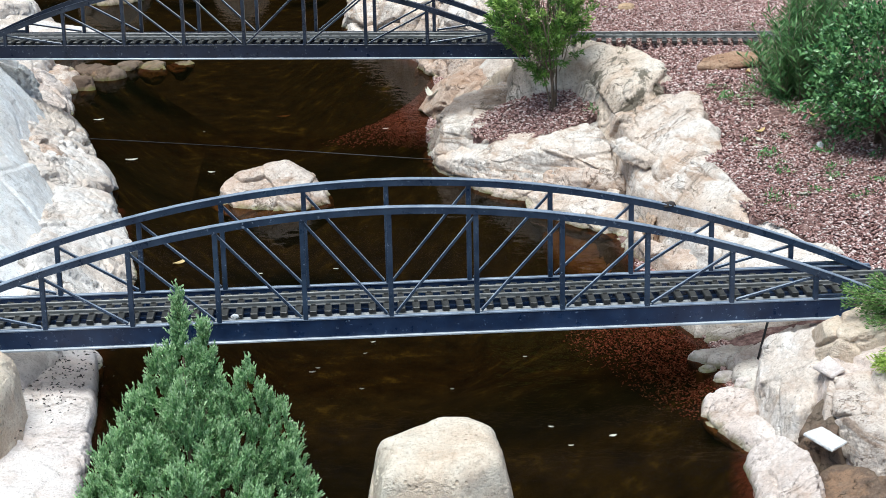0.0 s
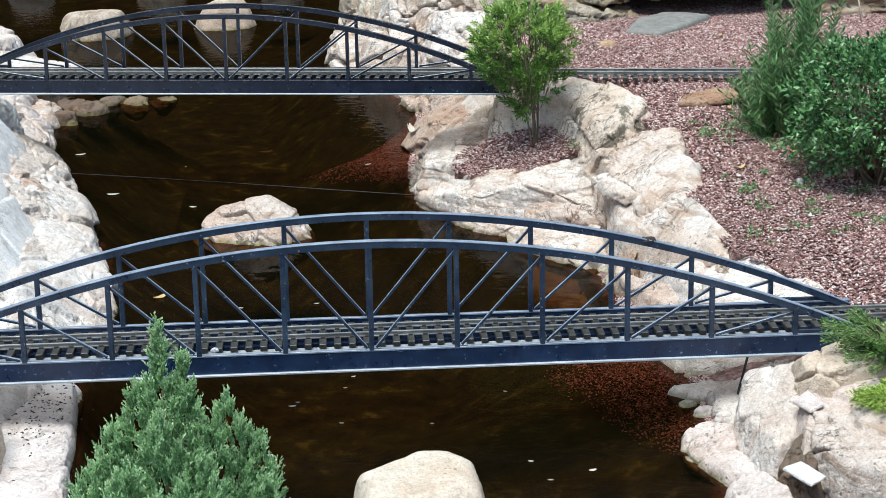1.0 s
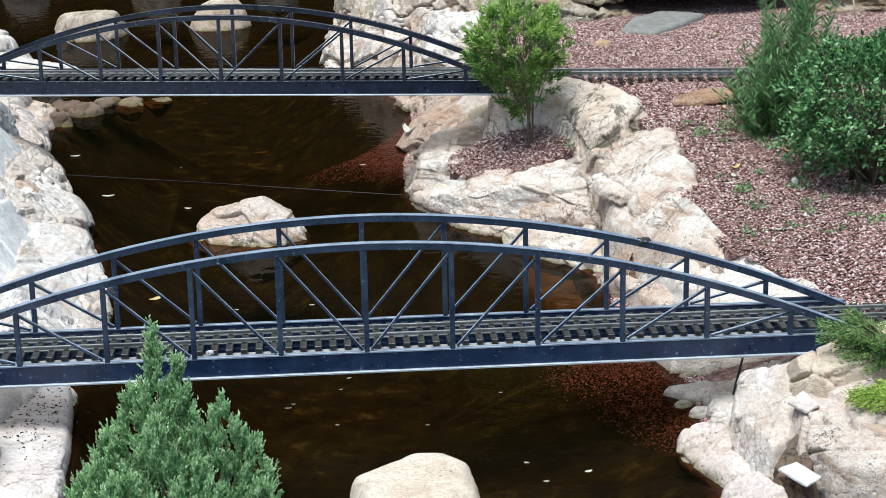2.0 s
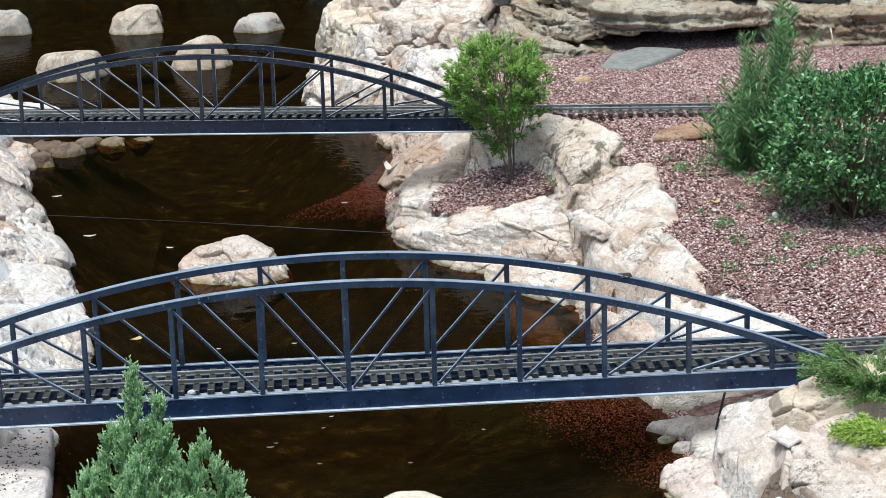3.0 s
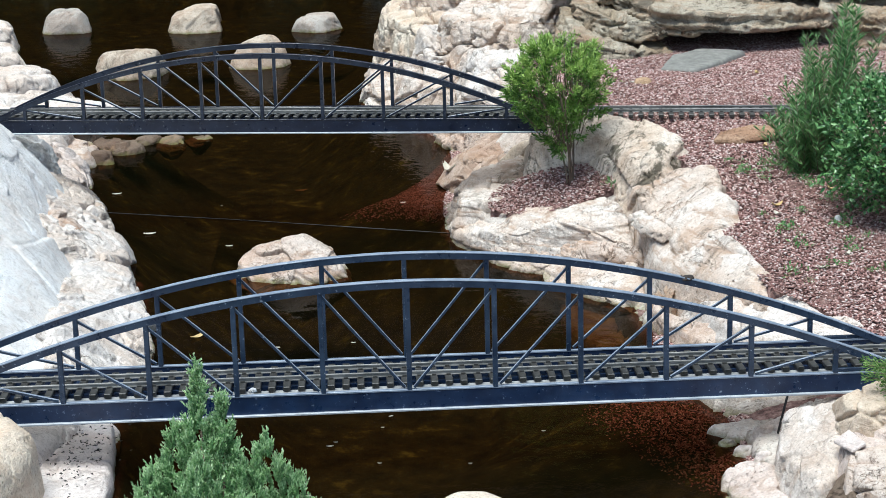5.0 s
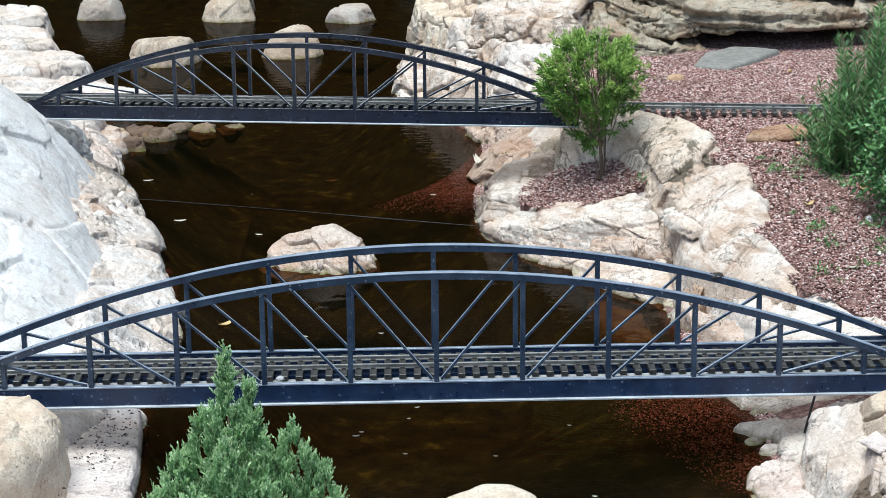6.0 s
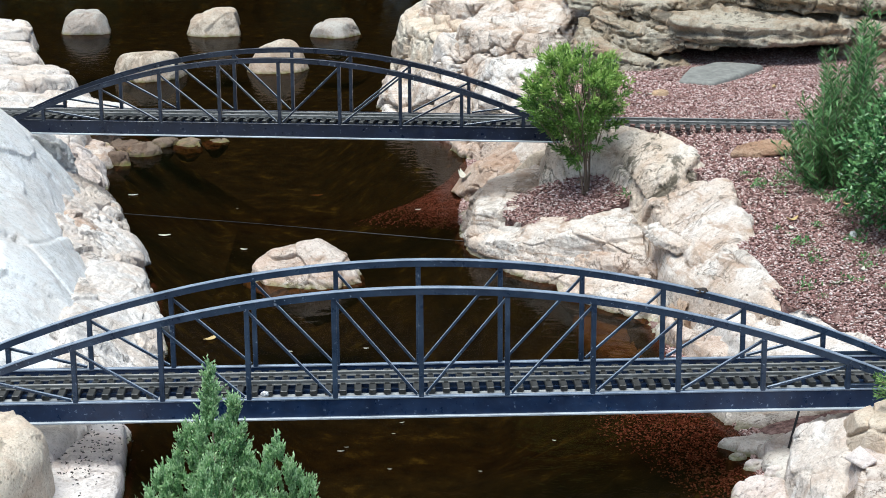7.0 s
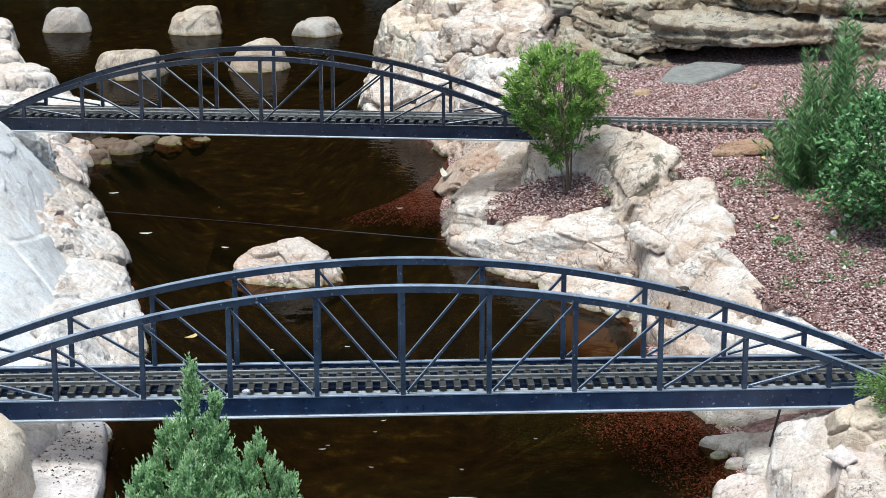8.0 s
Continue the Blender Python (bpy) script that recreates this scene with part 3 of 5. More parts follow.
def relief(height):
    """A body below a height over x, y."""
    def body(X, Y, gz):
        Z = height(X, Y)
        cell = X[1, 0] - X[0, 0]
        slope = np.sqrt(1 + (np.gradient(Z, axis=0) / cell) ** 2 + (np.gradient(Z, axis=1) / cell) ** 2)
        slope = np.minimum(slope, 4.0)
        return (gz - Z[:, :, None]) / slope[:, :, None]
    return body


BANK_L, BANK_R, BACK, LOOSE = "rocks of the far-side bank", "rocks round the planting bed", "rocks behind the pond", "boulders standing in the pond"
# bank opposite the planting bed
SHORE_Y = (0.2, 0.3, 0.5, 0.76, 1.0, 1.25, 1.47, 1.65, 1.8, 1.97, 2.14, 2.3, 2.5, 2.8, 3.0)
SHORE_X = (-0.66, -0.60, -0.57, -0.555, -0.58, -0.63, -0.68, -0.72, -0.75, -0.81, -0.88, -0.90, -0.95, -0.98, -1.0)


def left_bank(x, y):
    """The broad smooth slab, rising from behind the rim stones."""
    v = np.interp(y, SHORE_Y, SHORE_X) - x
    crest = np.interp(y, (0.2, 0.5, 0.9, 1.3, 1.6, 1.78, 1.88, 2.1, 3.0), (0.08, 0.20, 0.32, 0.43, 0.51, 0.46, 0.26, 0.2, 0.13))
    rim = np.interp(y, (0.2, 0.5, 1.0, 1.4, 1.8, 2.2), (0.05, 0.10, 0.13, 0.14, 0.07, 0.05))
    up = 0.02 * np.clip(v / 0.02, 0, 1) + 0.07 * np.clip((v - 0.6 * rim) / 0.5, 0, 1) + crest * (1 - np.exp(-np.clip(v - rim, 0, 2) / 0.24)) + 0.012 * np.clip((v - rim) / 0.012, 0, 1)
    up = up - 4.0 * np.clip(-1.55 - x, 0, 0.13)
    return np.where(v > 0, up, np.maximum(v * 4.0, -0.3))


carved("bank_slab", (-1.62, 0.225, -0.2), (-0.5, 2.9, 0.66), 0.0075, relief(left_bank), ROCK_WHITE, "large smooth bluish white rock slab sloping to the water", 0.011, 4.2, 1.2, 0.5, None, (), 3, BANK_L, 0.9)
for i, (pts, top, tilt, fall, mat, txt) in enumerate((
        ([(-0.60, 1.02), (-0.553, 0.80), (-0.55, 0.55), (-0.58, 0.36), (-0.70, 0.33), (-0.755, 0.80), (-0.745, 1.04), (-0.675, 1.27), (-0.645, 1.22)], 0.078, (-0.46, 0.0), 2.6, ROCK_RIM, "cracked warm white rim rock at the water edge"),
        ([(-0.725, 1.62), (-0.665, 1.36), (-0.69, 1.27), (-0.76, 1.06), (-0.845, 1.16), (-0.885, 1.32), (-0.815, 1.58), (-0.76, 1.66)], 0.118, (-0.60, -0.08), 3.0, ROCK_RIM, "angular warm white rock stepping down to the pond"),
        ([(-0.855, 2.05), (-0.785, 1.86), (-0.745, 1.68), (-0.82, 1.59), (-0.885, 1.34), (-1.0, 1.78), (-0.91, 1.96)], 0.132, (-0.60, -0.12), 3.5, ROCK_RIM, "broken white rim rock with tan joints"),
        ([(-0.935, 2.54), (-0.905, 2.36), (-0.90, 2.2), (-0.86, 2.06), (-0.95, 2.0), (-1.06, 2.22), (-1.055, 2.4), (-1.03, 2.6)], 0.105, (-0.85, -0.12), 3.5, ROCK_PINK, "pinkish cream rock below the far bridge end"),
        ([(-1.0, 1.80), (-0.92, 1.94), (-0.95, 2.06), (-1.06, 2.2), (-1.2, 2.1), (-1.2, 1.8), (-1.08, 1.66)], 0.268, (-0.62, -0.05), 3.0, ROCK_WHITE, "white weathered rock above the pond bank"),
        ([(-0.80, 1.50), (-0.77, 1.36), (-0.79, 1.24), (-0.86, 1.30), (-0.87, 1.46)], 0.150, (-0.7, 0.1), 2.5, ROCK_PEACH, "flaking pinkish rock wedge on the bank"))):
    stone("bank_rock", pts, top, mat, txt, -0.09, tilt, fall, 0.012, 0.0045, rough=0.015, broken=8.0, seed=100 + i, group=BANK_L, chips=9, strata=(0.05, 0.006, -0.35, 0.1))
stone("bank_rock", [(-1.1, -0.03), (-0.76, -0.03), (-0.685, -0.045), (-0.645, -0.10), (-0.64, -0.17), (-0.675, -0.29), (-0.72, -0.36), (-1.1, -0.38)], 0.165, ROCK_CREAM, "smooth cream boulder beside the bridge end", 0.0, (-0.02, 0.06), 10.0, 0.055, 0.005, rough=0.010, broken=6.0, joints=0.5, seed=4, group=BANK_L, chips=3)
stone("bank_slab", [(-0.95, 0.34), (-0.62, 0.33), (-0.56, 0.25), (-0.548, 0.10), (-0.53, -0.10), (-0.518, -0.3), (-0.51, -0.5), (-0.5, -0.8), (-0.95, -0.9)], 0.036, ROCK_SAND, "low flat pale slab strewn with debris", -0.12, (-0.05, 0.0), 5.0, 0.012, 0.006, rough=0.005, broken=9.0, seed=5, group=BANK_L)
stone("bank_rock", [(-0.80, 0.30), (-0.655, 0.285), (-0.625, 0.19), (-0.66, 0.05), (-0.69, -0.05), (-0.80, -0.05)], 0.085, ROCK_SAND, "grey-pink rock shaded under the bridge end", 0.0, (-0.3, 0.1), 3.5, 0.02, 0.005, rough=0.010, broken=9.0, seed=6, group=BANK_L, chips=3)
stone("bank_rock", [(-1.3, 2.5), (-1.06, 2.6), (-0.95, 2.72), (-0.95, 2.9), (-1.05, 3.2), (-1.3, 3.2)], 0.07, ROCK_PEACH, "low pale rock under the far bridge end", -0.1, (-0.2, 0), 3.0, 0.03, 0.006, rough=0.014, broken=8.0, seed=7, group=BANK_L, chips=4)
# rubble under the far bridge, its shade put into the dark colour
for i, (x, y, r, h, m) in enumerate(((-0.93, 3.02, 0.07, 0.03, ROCK_BROWN_SHADE), (-0.86, 2.93, 0.055, 0.03, ROCK_BROWN_SHADE), (-0.80, 3.10, 0.05, 0.022, ROCK_BROWN_SHADE), (-0.72, 3.08, 0.075, 0.006, ROCK_BROWN_SHADE), (-0.64, 3.14, 0.06, 0.004, ROCK_BROWN_SHADE), (-0.92, 2.78, 0.045, 0.04, ROCK_BROWN_SHADE))):
    stone("rubble_stone", blob(x, y, r, r * 0.8, 0.5 * i, 110 + i, 6), h, m, "mossy brown rubble stone in the pond edge, shade painted in", -0.05, (0.1, 0.1), 4.0, 0.02, 0.005, rough=0.009, broken=14.0, seed=110 + i, group=BANK_L, chips=4, under=0.8)
for i, (pts, top, tilt, txt) in enumerate((
        ([(-1.9, 2.75), (-1.3, 2.9), (-1.02, 3.4), (-0.92, 3.62), (-0.98, 3.72), (-1.15, 3.78), (-1.9, 3.6)], 0.085, (-0.12, -0.02), "flat white rock behind the far bridge"),
        ([(-2.0, 3.72), (-1.45, 3.75), (-1.27, 3.92), (-1.25, 4.06), (-1.34, 4.2), (-2.0, 4.25)], 0.115, (-0.05, 0.0), "flat white rock at the back pond edge"),
        ([(-2.1, 4.3), (-1.6, 4.35), (-1.47, 4.5), (-1.48, 4.66), (-1.6, 4.95), (-2.1, 4.95)], 0.125, (-0.05, 0.0), "white bank rock beside the back pond"),
        ([(-2.4, 5.0), (-1.8, 5.0), (-1.66, 5.2), (-1.7, 5.5), (-2.4, 5.6)], 0.13, (-0.05, 0.0), "white bank rock beside the back pond"),
        ([(-1.9, 2.3), (-1.2, 2.42), (-1.06, 2.66), (-1.04, 2.9), (-1.15, 3.2), (-1.9, 3.3)], 0.14, (-0.1, 0.0), "broad white rock behind the far bridge end"))):
    stone("bank_rock", pts, top, ROCK_RIM, txt, -0.1, tilt, 3.0, 0.04, 0.008, rough=0.018, broken=5.5, seed=120 + i, group=BANK_L, chips=4)


# round the planting bed
def right_bank(x, y):
    """The mass under the stones of the bank."""
    xr, xg = np.interp(y, POND_Y, POND_R), np.interp(y, GRAVEL_Y, GRAVEL_X) + 0.01
    full = np.interp(y, (0.2, 0.3, 0.9, 1.3, 1.8, 2.4), (0.155, 0.165, 0.228, 0.285, 0.310, 0.32))
    t = (x - xr) / np.maximum(xg - xr, 0.05)
    z = 0.01 + (full - 0.075) * np.clip(t, 0, 1) ** 1.3
    z = z * np.clip((x - xr) / 0.05, 0, 1) ** 0.6
    z = np.where(x < xr, np.maximum((x - xr) * 3.0, -0.3), z)
    z = np.where(t > 1, z - 0.9 * (x - xg), z)
    out, soil = bed_at(x, y)
    z = np.where(out < 1.02, np.minimum(z, soil - 0.03), np.where(out < 1.3, np.maximum(z, soil - 0.02), z))
    behind = y > 1.79 - 0.1545 * (x + 0.3336)
    z = np.where(behind & (x > 0.38), np.minimum(z, 0.26), z)
    return z


carved("bank_rock", (0.06, 0.215, -0.2), (0.96, 2.42, 0.36), 0.008, relief(right_bank), ROCK_BANK, "cream rock bank beneath tilted stones", 0.012, 8.0, 1.4, 1.0, None, (), 5, BANK_R)
# stones of the bank: plan outline, height in the middle, tilt, fall of the sides, stone, bedding, roughness, words
LAYERED, MASSIVE = (0.030, 0.011, 0.10, 0.05), None
for i, (pts, top, tilt, fall, mat, beds, rough, txt) in enumerate((
        ([(0.165, 1.66), (0.20, 1.72), (0.275, 1.72), (0.335, 1.655), (0.37, 1.48), (0.455, 1.43), (0.55, 1.41), (0.585, 1.29), (0.572, 1.18), (0.43, 1.27), (0.313, 1.36), (0.215, 1.50), (0.175, 1.57)], 0.122, (0.22, 0.03), 9.0, ROCK_PALE, LAYERED, 0.009, "long layered cream rock fronting the planting bed"),
        ([(0.20, 1.52), (0.33, 1.37), (0.44, 1.285), (0.585, 1.18), (0.60, 1.11), (0.494, 1.20), (0.33, 1.29), (0.22, 1.42)], 0.072, (0.26, 0.12), 7.0, ROCK_PEACH, LAYERED, 0.010, "lower layer of rusty cream bank rock"),
        ([(0.175, 1.60), (0.185, 1.73), (0.25, 1.775), (0.33, 1.725), (0.355, 1.62), (0.30, 1.58)], 0.118, (0.20, 0.03), 6.0, ROCK_PALE, LAYERED, 0.008, "rounded cream corner rock of the planting bed"),
        ([(0.364, 1.285), (0.47, 1.20), (0.589, 1.115), (0.60, 1.04), (0.565, 0.90), (0.50, 0.98), (0.44, 1.06), (0.363, 1.16)], 0.040, (0.23, 0.12), 6.0, ROCK_PALE, (0.022, 0.008, 0.1, 0.05), 0.007, "pale rock shelf just above the water"),
        ([(0.172, 1.76), (0.235, 1.85), (0.33, 1.89), (0.405, 1.885), (0.42, 1.83), (0.385, 1.745), (0.297, 1.735), (0.25, 1.70), (0.20, 1.71)], 0.146, (0.23, 0.13), 4.0, ROCK_PALE, LAYERED, 0.009, "pale weathered rock beside the planting bed"),
        ([(0.40, 1.70), (0.42, 1.80), (0.54, 1.765), (0.635, 1.655), (0.71, 1.46), (0.755, 1.31), (0.70, 1.31), (0.64, 1.36), (0.585, 1.45), (0.56, 1.60), (0.48, 1.66)], 0.290, (0.46, 0.30), 2.6, ROCK_LICHEN, MASSIVE, 0.015, "large domed cream rock with dark lichen behind the tree"),
        ([(0.58, 1.47), (0.66, 1.33), (0.755, 1.285), (0.775, 1.20), (0.778, 1.10), (0.755, 1.04), (0.775, 0.97), (0.765, 0.86), (0.752, 0.79), (0.64, 0.87), (0.60, 1.06), (0.575, 1.20), (0.585, 1.36)], 0.222, (0.62, 0.09), 4.5, ROCK_PALE, MASSIVE, 0.011, "broad tilted cream slab along the gravel"),
        ([(0.60, 1.05), (0.65, 0.93), (0.76, 0.80), (0.775, 0.62), (0.785, 0.49), (0.755, 0.46), (0.68, 0.64), (0.61, 0.84), (0.585, 0.93)], 0.172, (0.78, 0.16), 5.0, ROCK_PALE, MASSIVE, 0.008, "smooth tilted cream slab along the gravel"),
        ([(0.585, 1.02), (0.63, 1.0), (0.655, 0.90), (0.63, 0.78), (0.60, 0.74), (0.575, 0.84)], 0.098, (0.70, 0.05), 5.0, ROCK_RUSTY, LAYERED, 0.011, "rust-stained rock face below the slab"),
        ([(0.575, 0.86), (0.61, 0.70), (0.64, 0.60), (0.70, 0.565), (0.70, 0.50), (0.63, 0.48), (0.57, 0.62), (0.55, 0.76)], 0.062, (0.45, 0.05), 4.0, ROCK_PEACH, MASSIVE, 0.014, "pitted pinkish rock at the water edge"),
        ([(0.625, 0.72), (0.71, 0.62), (0.80, 0.50), (0.84, 0.36), (0.92, 0.26), (0.90, 0.235), (0.76, 0.25), (0.68, 0.40), (0.66, 0.52)], 0.138, (0.42, 0.12), 4.0, ROCK_RIM, MASSIVE, 0.012, "white broken rock beside the near bridge"),
        ([(0.56, 0.52), (0.63, 0.50), (0.70, 0.32), (0.74, 0.25), (0.60, 0.25), (0.56, 0.38)], 0.055, (0.35, 0.0), 4.0, ROCK_PALE, MASSIVE, 0.013, "pale fractured rock under the near bridge"),
        ([(0.183, 2.20), (0.215, 2.20), (0.27, 2.06), (0.33, 1.98), (0.40, 1.90), (0.40, 1.98), (0.34, 2.06), (0.25, 2.14)], 0.138, (0.55, -0.05), 3.0, ROCK_BLUSH, MASSIVE, 0.012, "pinkish cream rock leaning behind the planting bed"),
        ([(0.205, 2.07), (0.29, 2.06), (0.37, 2.01), (0.40, 1.92), (0.32, 1.93), (0.25, 2.0)], 0.098, (0.50, 0.1), 4.0, ROCK_BLUSH, MASSIVE, 0.009, "low pinkish rock beside the gravel shore"),
        ([(0.33, 1.98), (0.42, 1.90), (0.50, 1.80), (0.46, 1.74), (0.41, 1.80), (0.38, 1.90)], 0.215, (0.5, 0.1), 4.0, ROCK_CREAM, MASSIVE, 0.011, "cream rock behind the small tree"),
        ([(0.17, 2.34), (0.24, 2.40), (0.40, 2.36), (0.42, 2.14), (0.28, 2.10), (0.19, 2.18)], 0.125, (0.4, 0), 4.0, ROCK_BLUSH, MASSIVE, 0.014, "pinkish brown rock below the far bridge end"))):
    stone("bank_rock", pts, top, mat, txt, -0.06, tilt, fall, 0.010 if beds else 0.012, 0.004, rough=rough, broken=9.0 if beds else 5.5, flat=1.6 if beds else 1.0, joints=1.2 if beds else 0.8, seed=140 + i, group=BANK_R, chips=6, under=0.8, strata=beds)
stone("sunken_rock", [(0.38, 1.16), (0.42, 1.30), (0.52, 1.22), (0.60, 1.08), (0.60, 0.84), (0.54, 0.76), (0.43, 0.80), (0.38, 0.95)], -0.030, ROCK_BROWN_SHADE, "brown algae-covered rock just under the water", -0.2, (0.05, 0.0), 2.0, 0.03, 0.006, rough=0.012, broken=8.0, seed=190, group=BANK_R)
stone("rim_rock", [(0.567, 1.19), (0.60, 1.17), (0.632, 1.0), (0.635, 0.94), (0.612, 0.95), (0.585, 1.05)], 0.178, ROCK_PALE, "wedge of pale rock lying on the bank", 0.08, (0.5, 0.05), 9.0, 0.006, 0.003, thick=0.022, rough=0.005, broken=16.0, seed=16, group=BANK_R)


# near bank at the bridge end
def near_bank(x, y):
    return np.where(x > 0.62, 0.02 + 0.22 * np.clip(x - 0.62, 0, 1), np.maximum(-0.05 - 4.0 * (0.62 - x), -0.3))


carved("bank_rock", (0.50, -0.9, -0.2), (1.15, 0.13, 0.3), 0.008, relief(near_bank), ROCK_BANK, "pinkish rock bank beneath fractured stones", 0.012, 9.0, 1.2, 1.0, None, (), 12, BANK_R)
for i, (pts, top, tilt, fall, mat, rough, txt) in enumerate((
        ([(0.665, -0.05), (0.70, -0.10), (0.74, -0.115), (0.748, -0.17), (0.715, -0.22), (0.69, -0.31), (0.65, -0.335), (0.605, -0.25), (0.615, -0.165), (0.64, -0.10)], 0.116, (0.78, 0.05), 5.0, ROCK_RIM, 0.007, "large smooth white rock face by the bridge end"),
        ([(0.552, -0.07), (0.575, -0.06), (0.621, -0.12), (0.612, -0.215), (0.630, -0.30), (0.585, -0.29), (0.535, -0.18)], 0.032, (0.45, 0.03), 3.0, ROCK_PINK, 0.010, "low pinkish white rock at the water edge"),
        ([(0.565, -0.36), (0.60, -0.31), (0.645, -0.345), (0.645, -0.45), (0.62, -0.65), (0.55, -0.65), (0.55, -0.50)], 0.044, (0.55, -0.05), 4.0, ROCK_PINK, 0.010, "pale rock foot in the pond edge"),
        ([(0.70, -0.33), (0.735, -0.33), (0.80, -0.36), (0.93, -0.42), (0.93, -0.62), (0.80, -0.60), (0.71, -0.50), (0.683, -0.40)], 0.156, (0.32, 0.14), 6.0, ROCK_PEACH, 0.009, "broad pinkish boulder on the near bank"),
        ([(0.66, -0.44), (0.69, -0.50), (0.76, -0.60), (0.80, -0.72), (0.72, -0.82), (0.62, -0.75), (0.635, -0.57)], 0.060, (0.42, 0.04), 4.0, ROCK_BROWN_SHADE, 0.012, "dark brown broken rock low on the near bank"),
        ([(0.71, -0.15), (0.772, -0.115), (0.93, -0.10), (0.95, -0.24), (0.85, -0.27), (0.777, -0.285), (0.725, -0.27), (0.708, -0.21)], 0.205, (0.16, 0.06), 6.0, ROCK_CREAM, 0.009, "cream rounded rock beneath the juniper"),
        ([(0.70, -0.25), (0.76, -0.27), (0.84, -0.28), (0.84, -0.37), (0.77, -0.375), (0.705, -0.345), (0.685, -0.30)], 0.155, (0.40, 0.05), 6.0, ROCK_PINK, 0.007, "pale flat-topped rock on the near bank"),
        ([(0.65, 0.10), (0.80, 0.06), (0.78, -0.05), (0.70, -0.09), (0.665, -0.04), (0.64, 0.03)], 0.075, (0.45, -0.02), 4.0, ROCK_PINK, 0.011, "pinkish rock shaded under the bridge end"),
        # the cleft's shade is painted into this dark stone
        ([(0.655, -0.33), (0.685, -0.32), (0.705, -0.37), (0.695, -0.46), (0.67, -0.46), (0.65, -0.40)], 0.094, (0.9, 0.1), 5.0, ROCK_BROWN_SHADE, 0.008, "brown rock in a cleft of the bank, shade painted in"))):
    stone("bank_rock", pts, top, mat, txt, -0.06, tilt, fall, 0.012, 0.004, rough=rough, broken=9.0, seed=170 + i, group=BANK_R, chips=6, under=1.0)
stone("flat_stone", [(0.638, -0.415), (0.668, -0.418), (0.690, -0.485), (0.664, -0.492)], 0.088, ROCK_CHALK, "flat bright white stone lying on bank rock", 0.05, (0.40, 0.1), 12.0, 0.002, 0.0017, thick=0.006, rough=0.0005, broken=14.0, joints=0.0, seed=229, chips=0, group=BANK_R)
stone("flat_stone", [(0.685, -0.285), (0.717, -0.262), (0.726, -0.333), (0.70, -0.345)], 0.149, ROCK_SAND, "flat pinkish white stone lying on bank rock", 0.12, (0.3, 0.0), 12.0, 0.002, 0.0017, thick=0.006, rough=0.0005, broken=14.0, joints=0.0, seed=30, chips=0, group=BANK_R)
stone("bank_rock", [(0.562, 0.135), (0.586, 0.152), (0.662, 0.115), (0.661, 0.08), (0.60, 0.09)], 0.024, ROCK_RIM, "low pale stone on wet gravel", -0.05, (0.25, 0.1), 4.0, 0.012, 0.003, rough=0.006, broken=16.0, seed=25, group=BANK_R, chips=2)
for i, (x, y, r, h) in enumerate(((0.607, 0.026, 0.024, 0.02), (0.585, 0.075, 0.018, 0.012), (0.63, -0.03, 0.016, 0.026), (0.65, 0.055, 0.018, 0.03))):
    stone("bank_rock", blob(x, y, r, r * 0.6, 0.3, 27 + i, 7), h, ROCK_SAND, "small pinkish stone on wet gravel", -0.03, (0, 0), 4.0, 0.014, 0.003, rough=0.004, broken=18.0, seed=27 + i, group=BANK_R)

# boulders in the water
stone("pond_boulder", [(-0.275, 1.40), (-0.225, 1.41), (-0.16, 1.375), (-0.125, 1.34), (-0.18, 1.32), (-0.26, 1.345)], 0.080, ROCK_PEACH, "peaked pinkish boulder standing in the pond", -0.26, (-0.36, 0.05), 1.05, 0.02, 0.0035, rough=0.010, broken=9.0, seed=31, group=LOOSE, chips=6, under=0.8)
stone("pond_boulder", [(-0.035, -0.47), (-0.012, -0.415), (0.035, -0.395), (0.11, -0.40), (0.145, -0.44), (0.146, -0.55), (0.08, -0.60), (-0.03, -0.58)], 0.132, ROCK_CREAM, "smooth cream boulder standing in dark water", -0.26, (0.02, 0.05), 5.5, 0.030, 0.0035, rough=0.005, broken=7.0, joints=0.15, seed=132, group=LOOSE, chips=2, under=0.6)
for i, (x, y, w, h, m, soft, txt) in enumerate(((-1.5, 5.95, 0.105, 0.115, ROCK_DUN, 0.07, "rounded grey-pink boulder in the back pond"), (-0.85, 5.85, 0.105, 0.12, ROCK_TAN, 0.03, "cream boulder in the back pond"), (-1.02, 4.55, 0.125, 0.10, ROCK_TAN, 0.03, "blocky cream boulder in the back pond"), (-0.495, 4.72, 0.105, 0.125, ROCK_TAN, 0.05, "broad pale boulder behind the far bridge"), (-0.26, 5.75, 0.13, 0.075, ROCK_DUN, 0.06, "rounded grey boulder in the back pond"))):
    stone("pond_boulder", blob(x, y, w, w * 0.8, 0.2 * i, 40 + i), h, m, txt, -0.26, (0.03, 0), 2.6, soft, 0.007, rough=0.011 if soft < 0.05 else 0.007, broken=6.0, joints=0.4, seed=40 + i, group=LOOSE, chips=6, under=1.0)

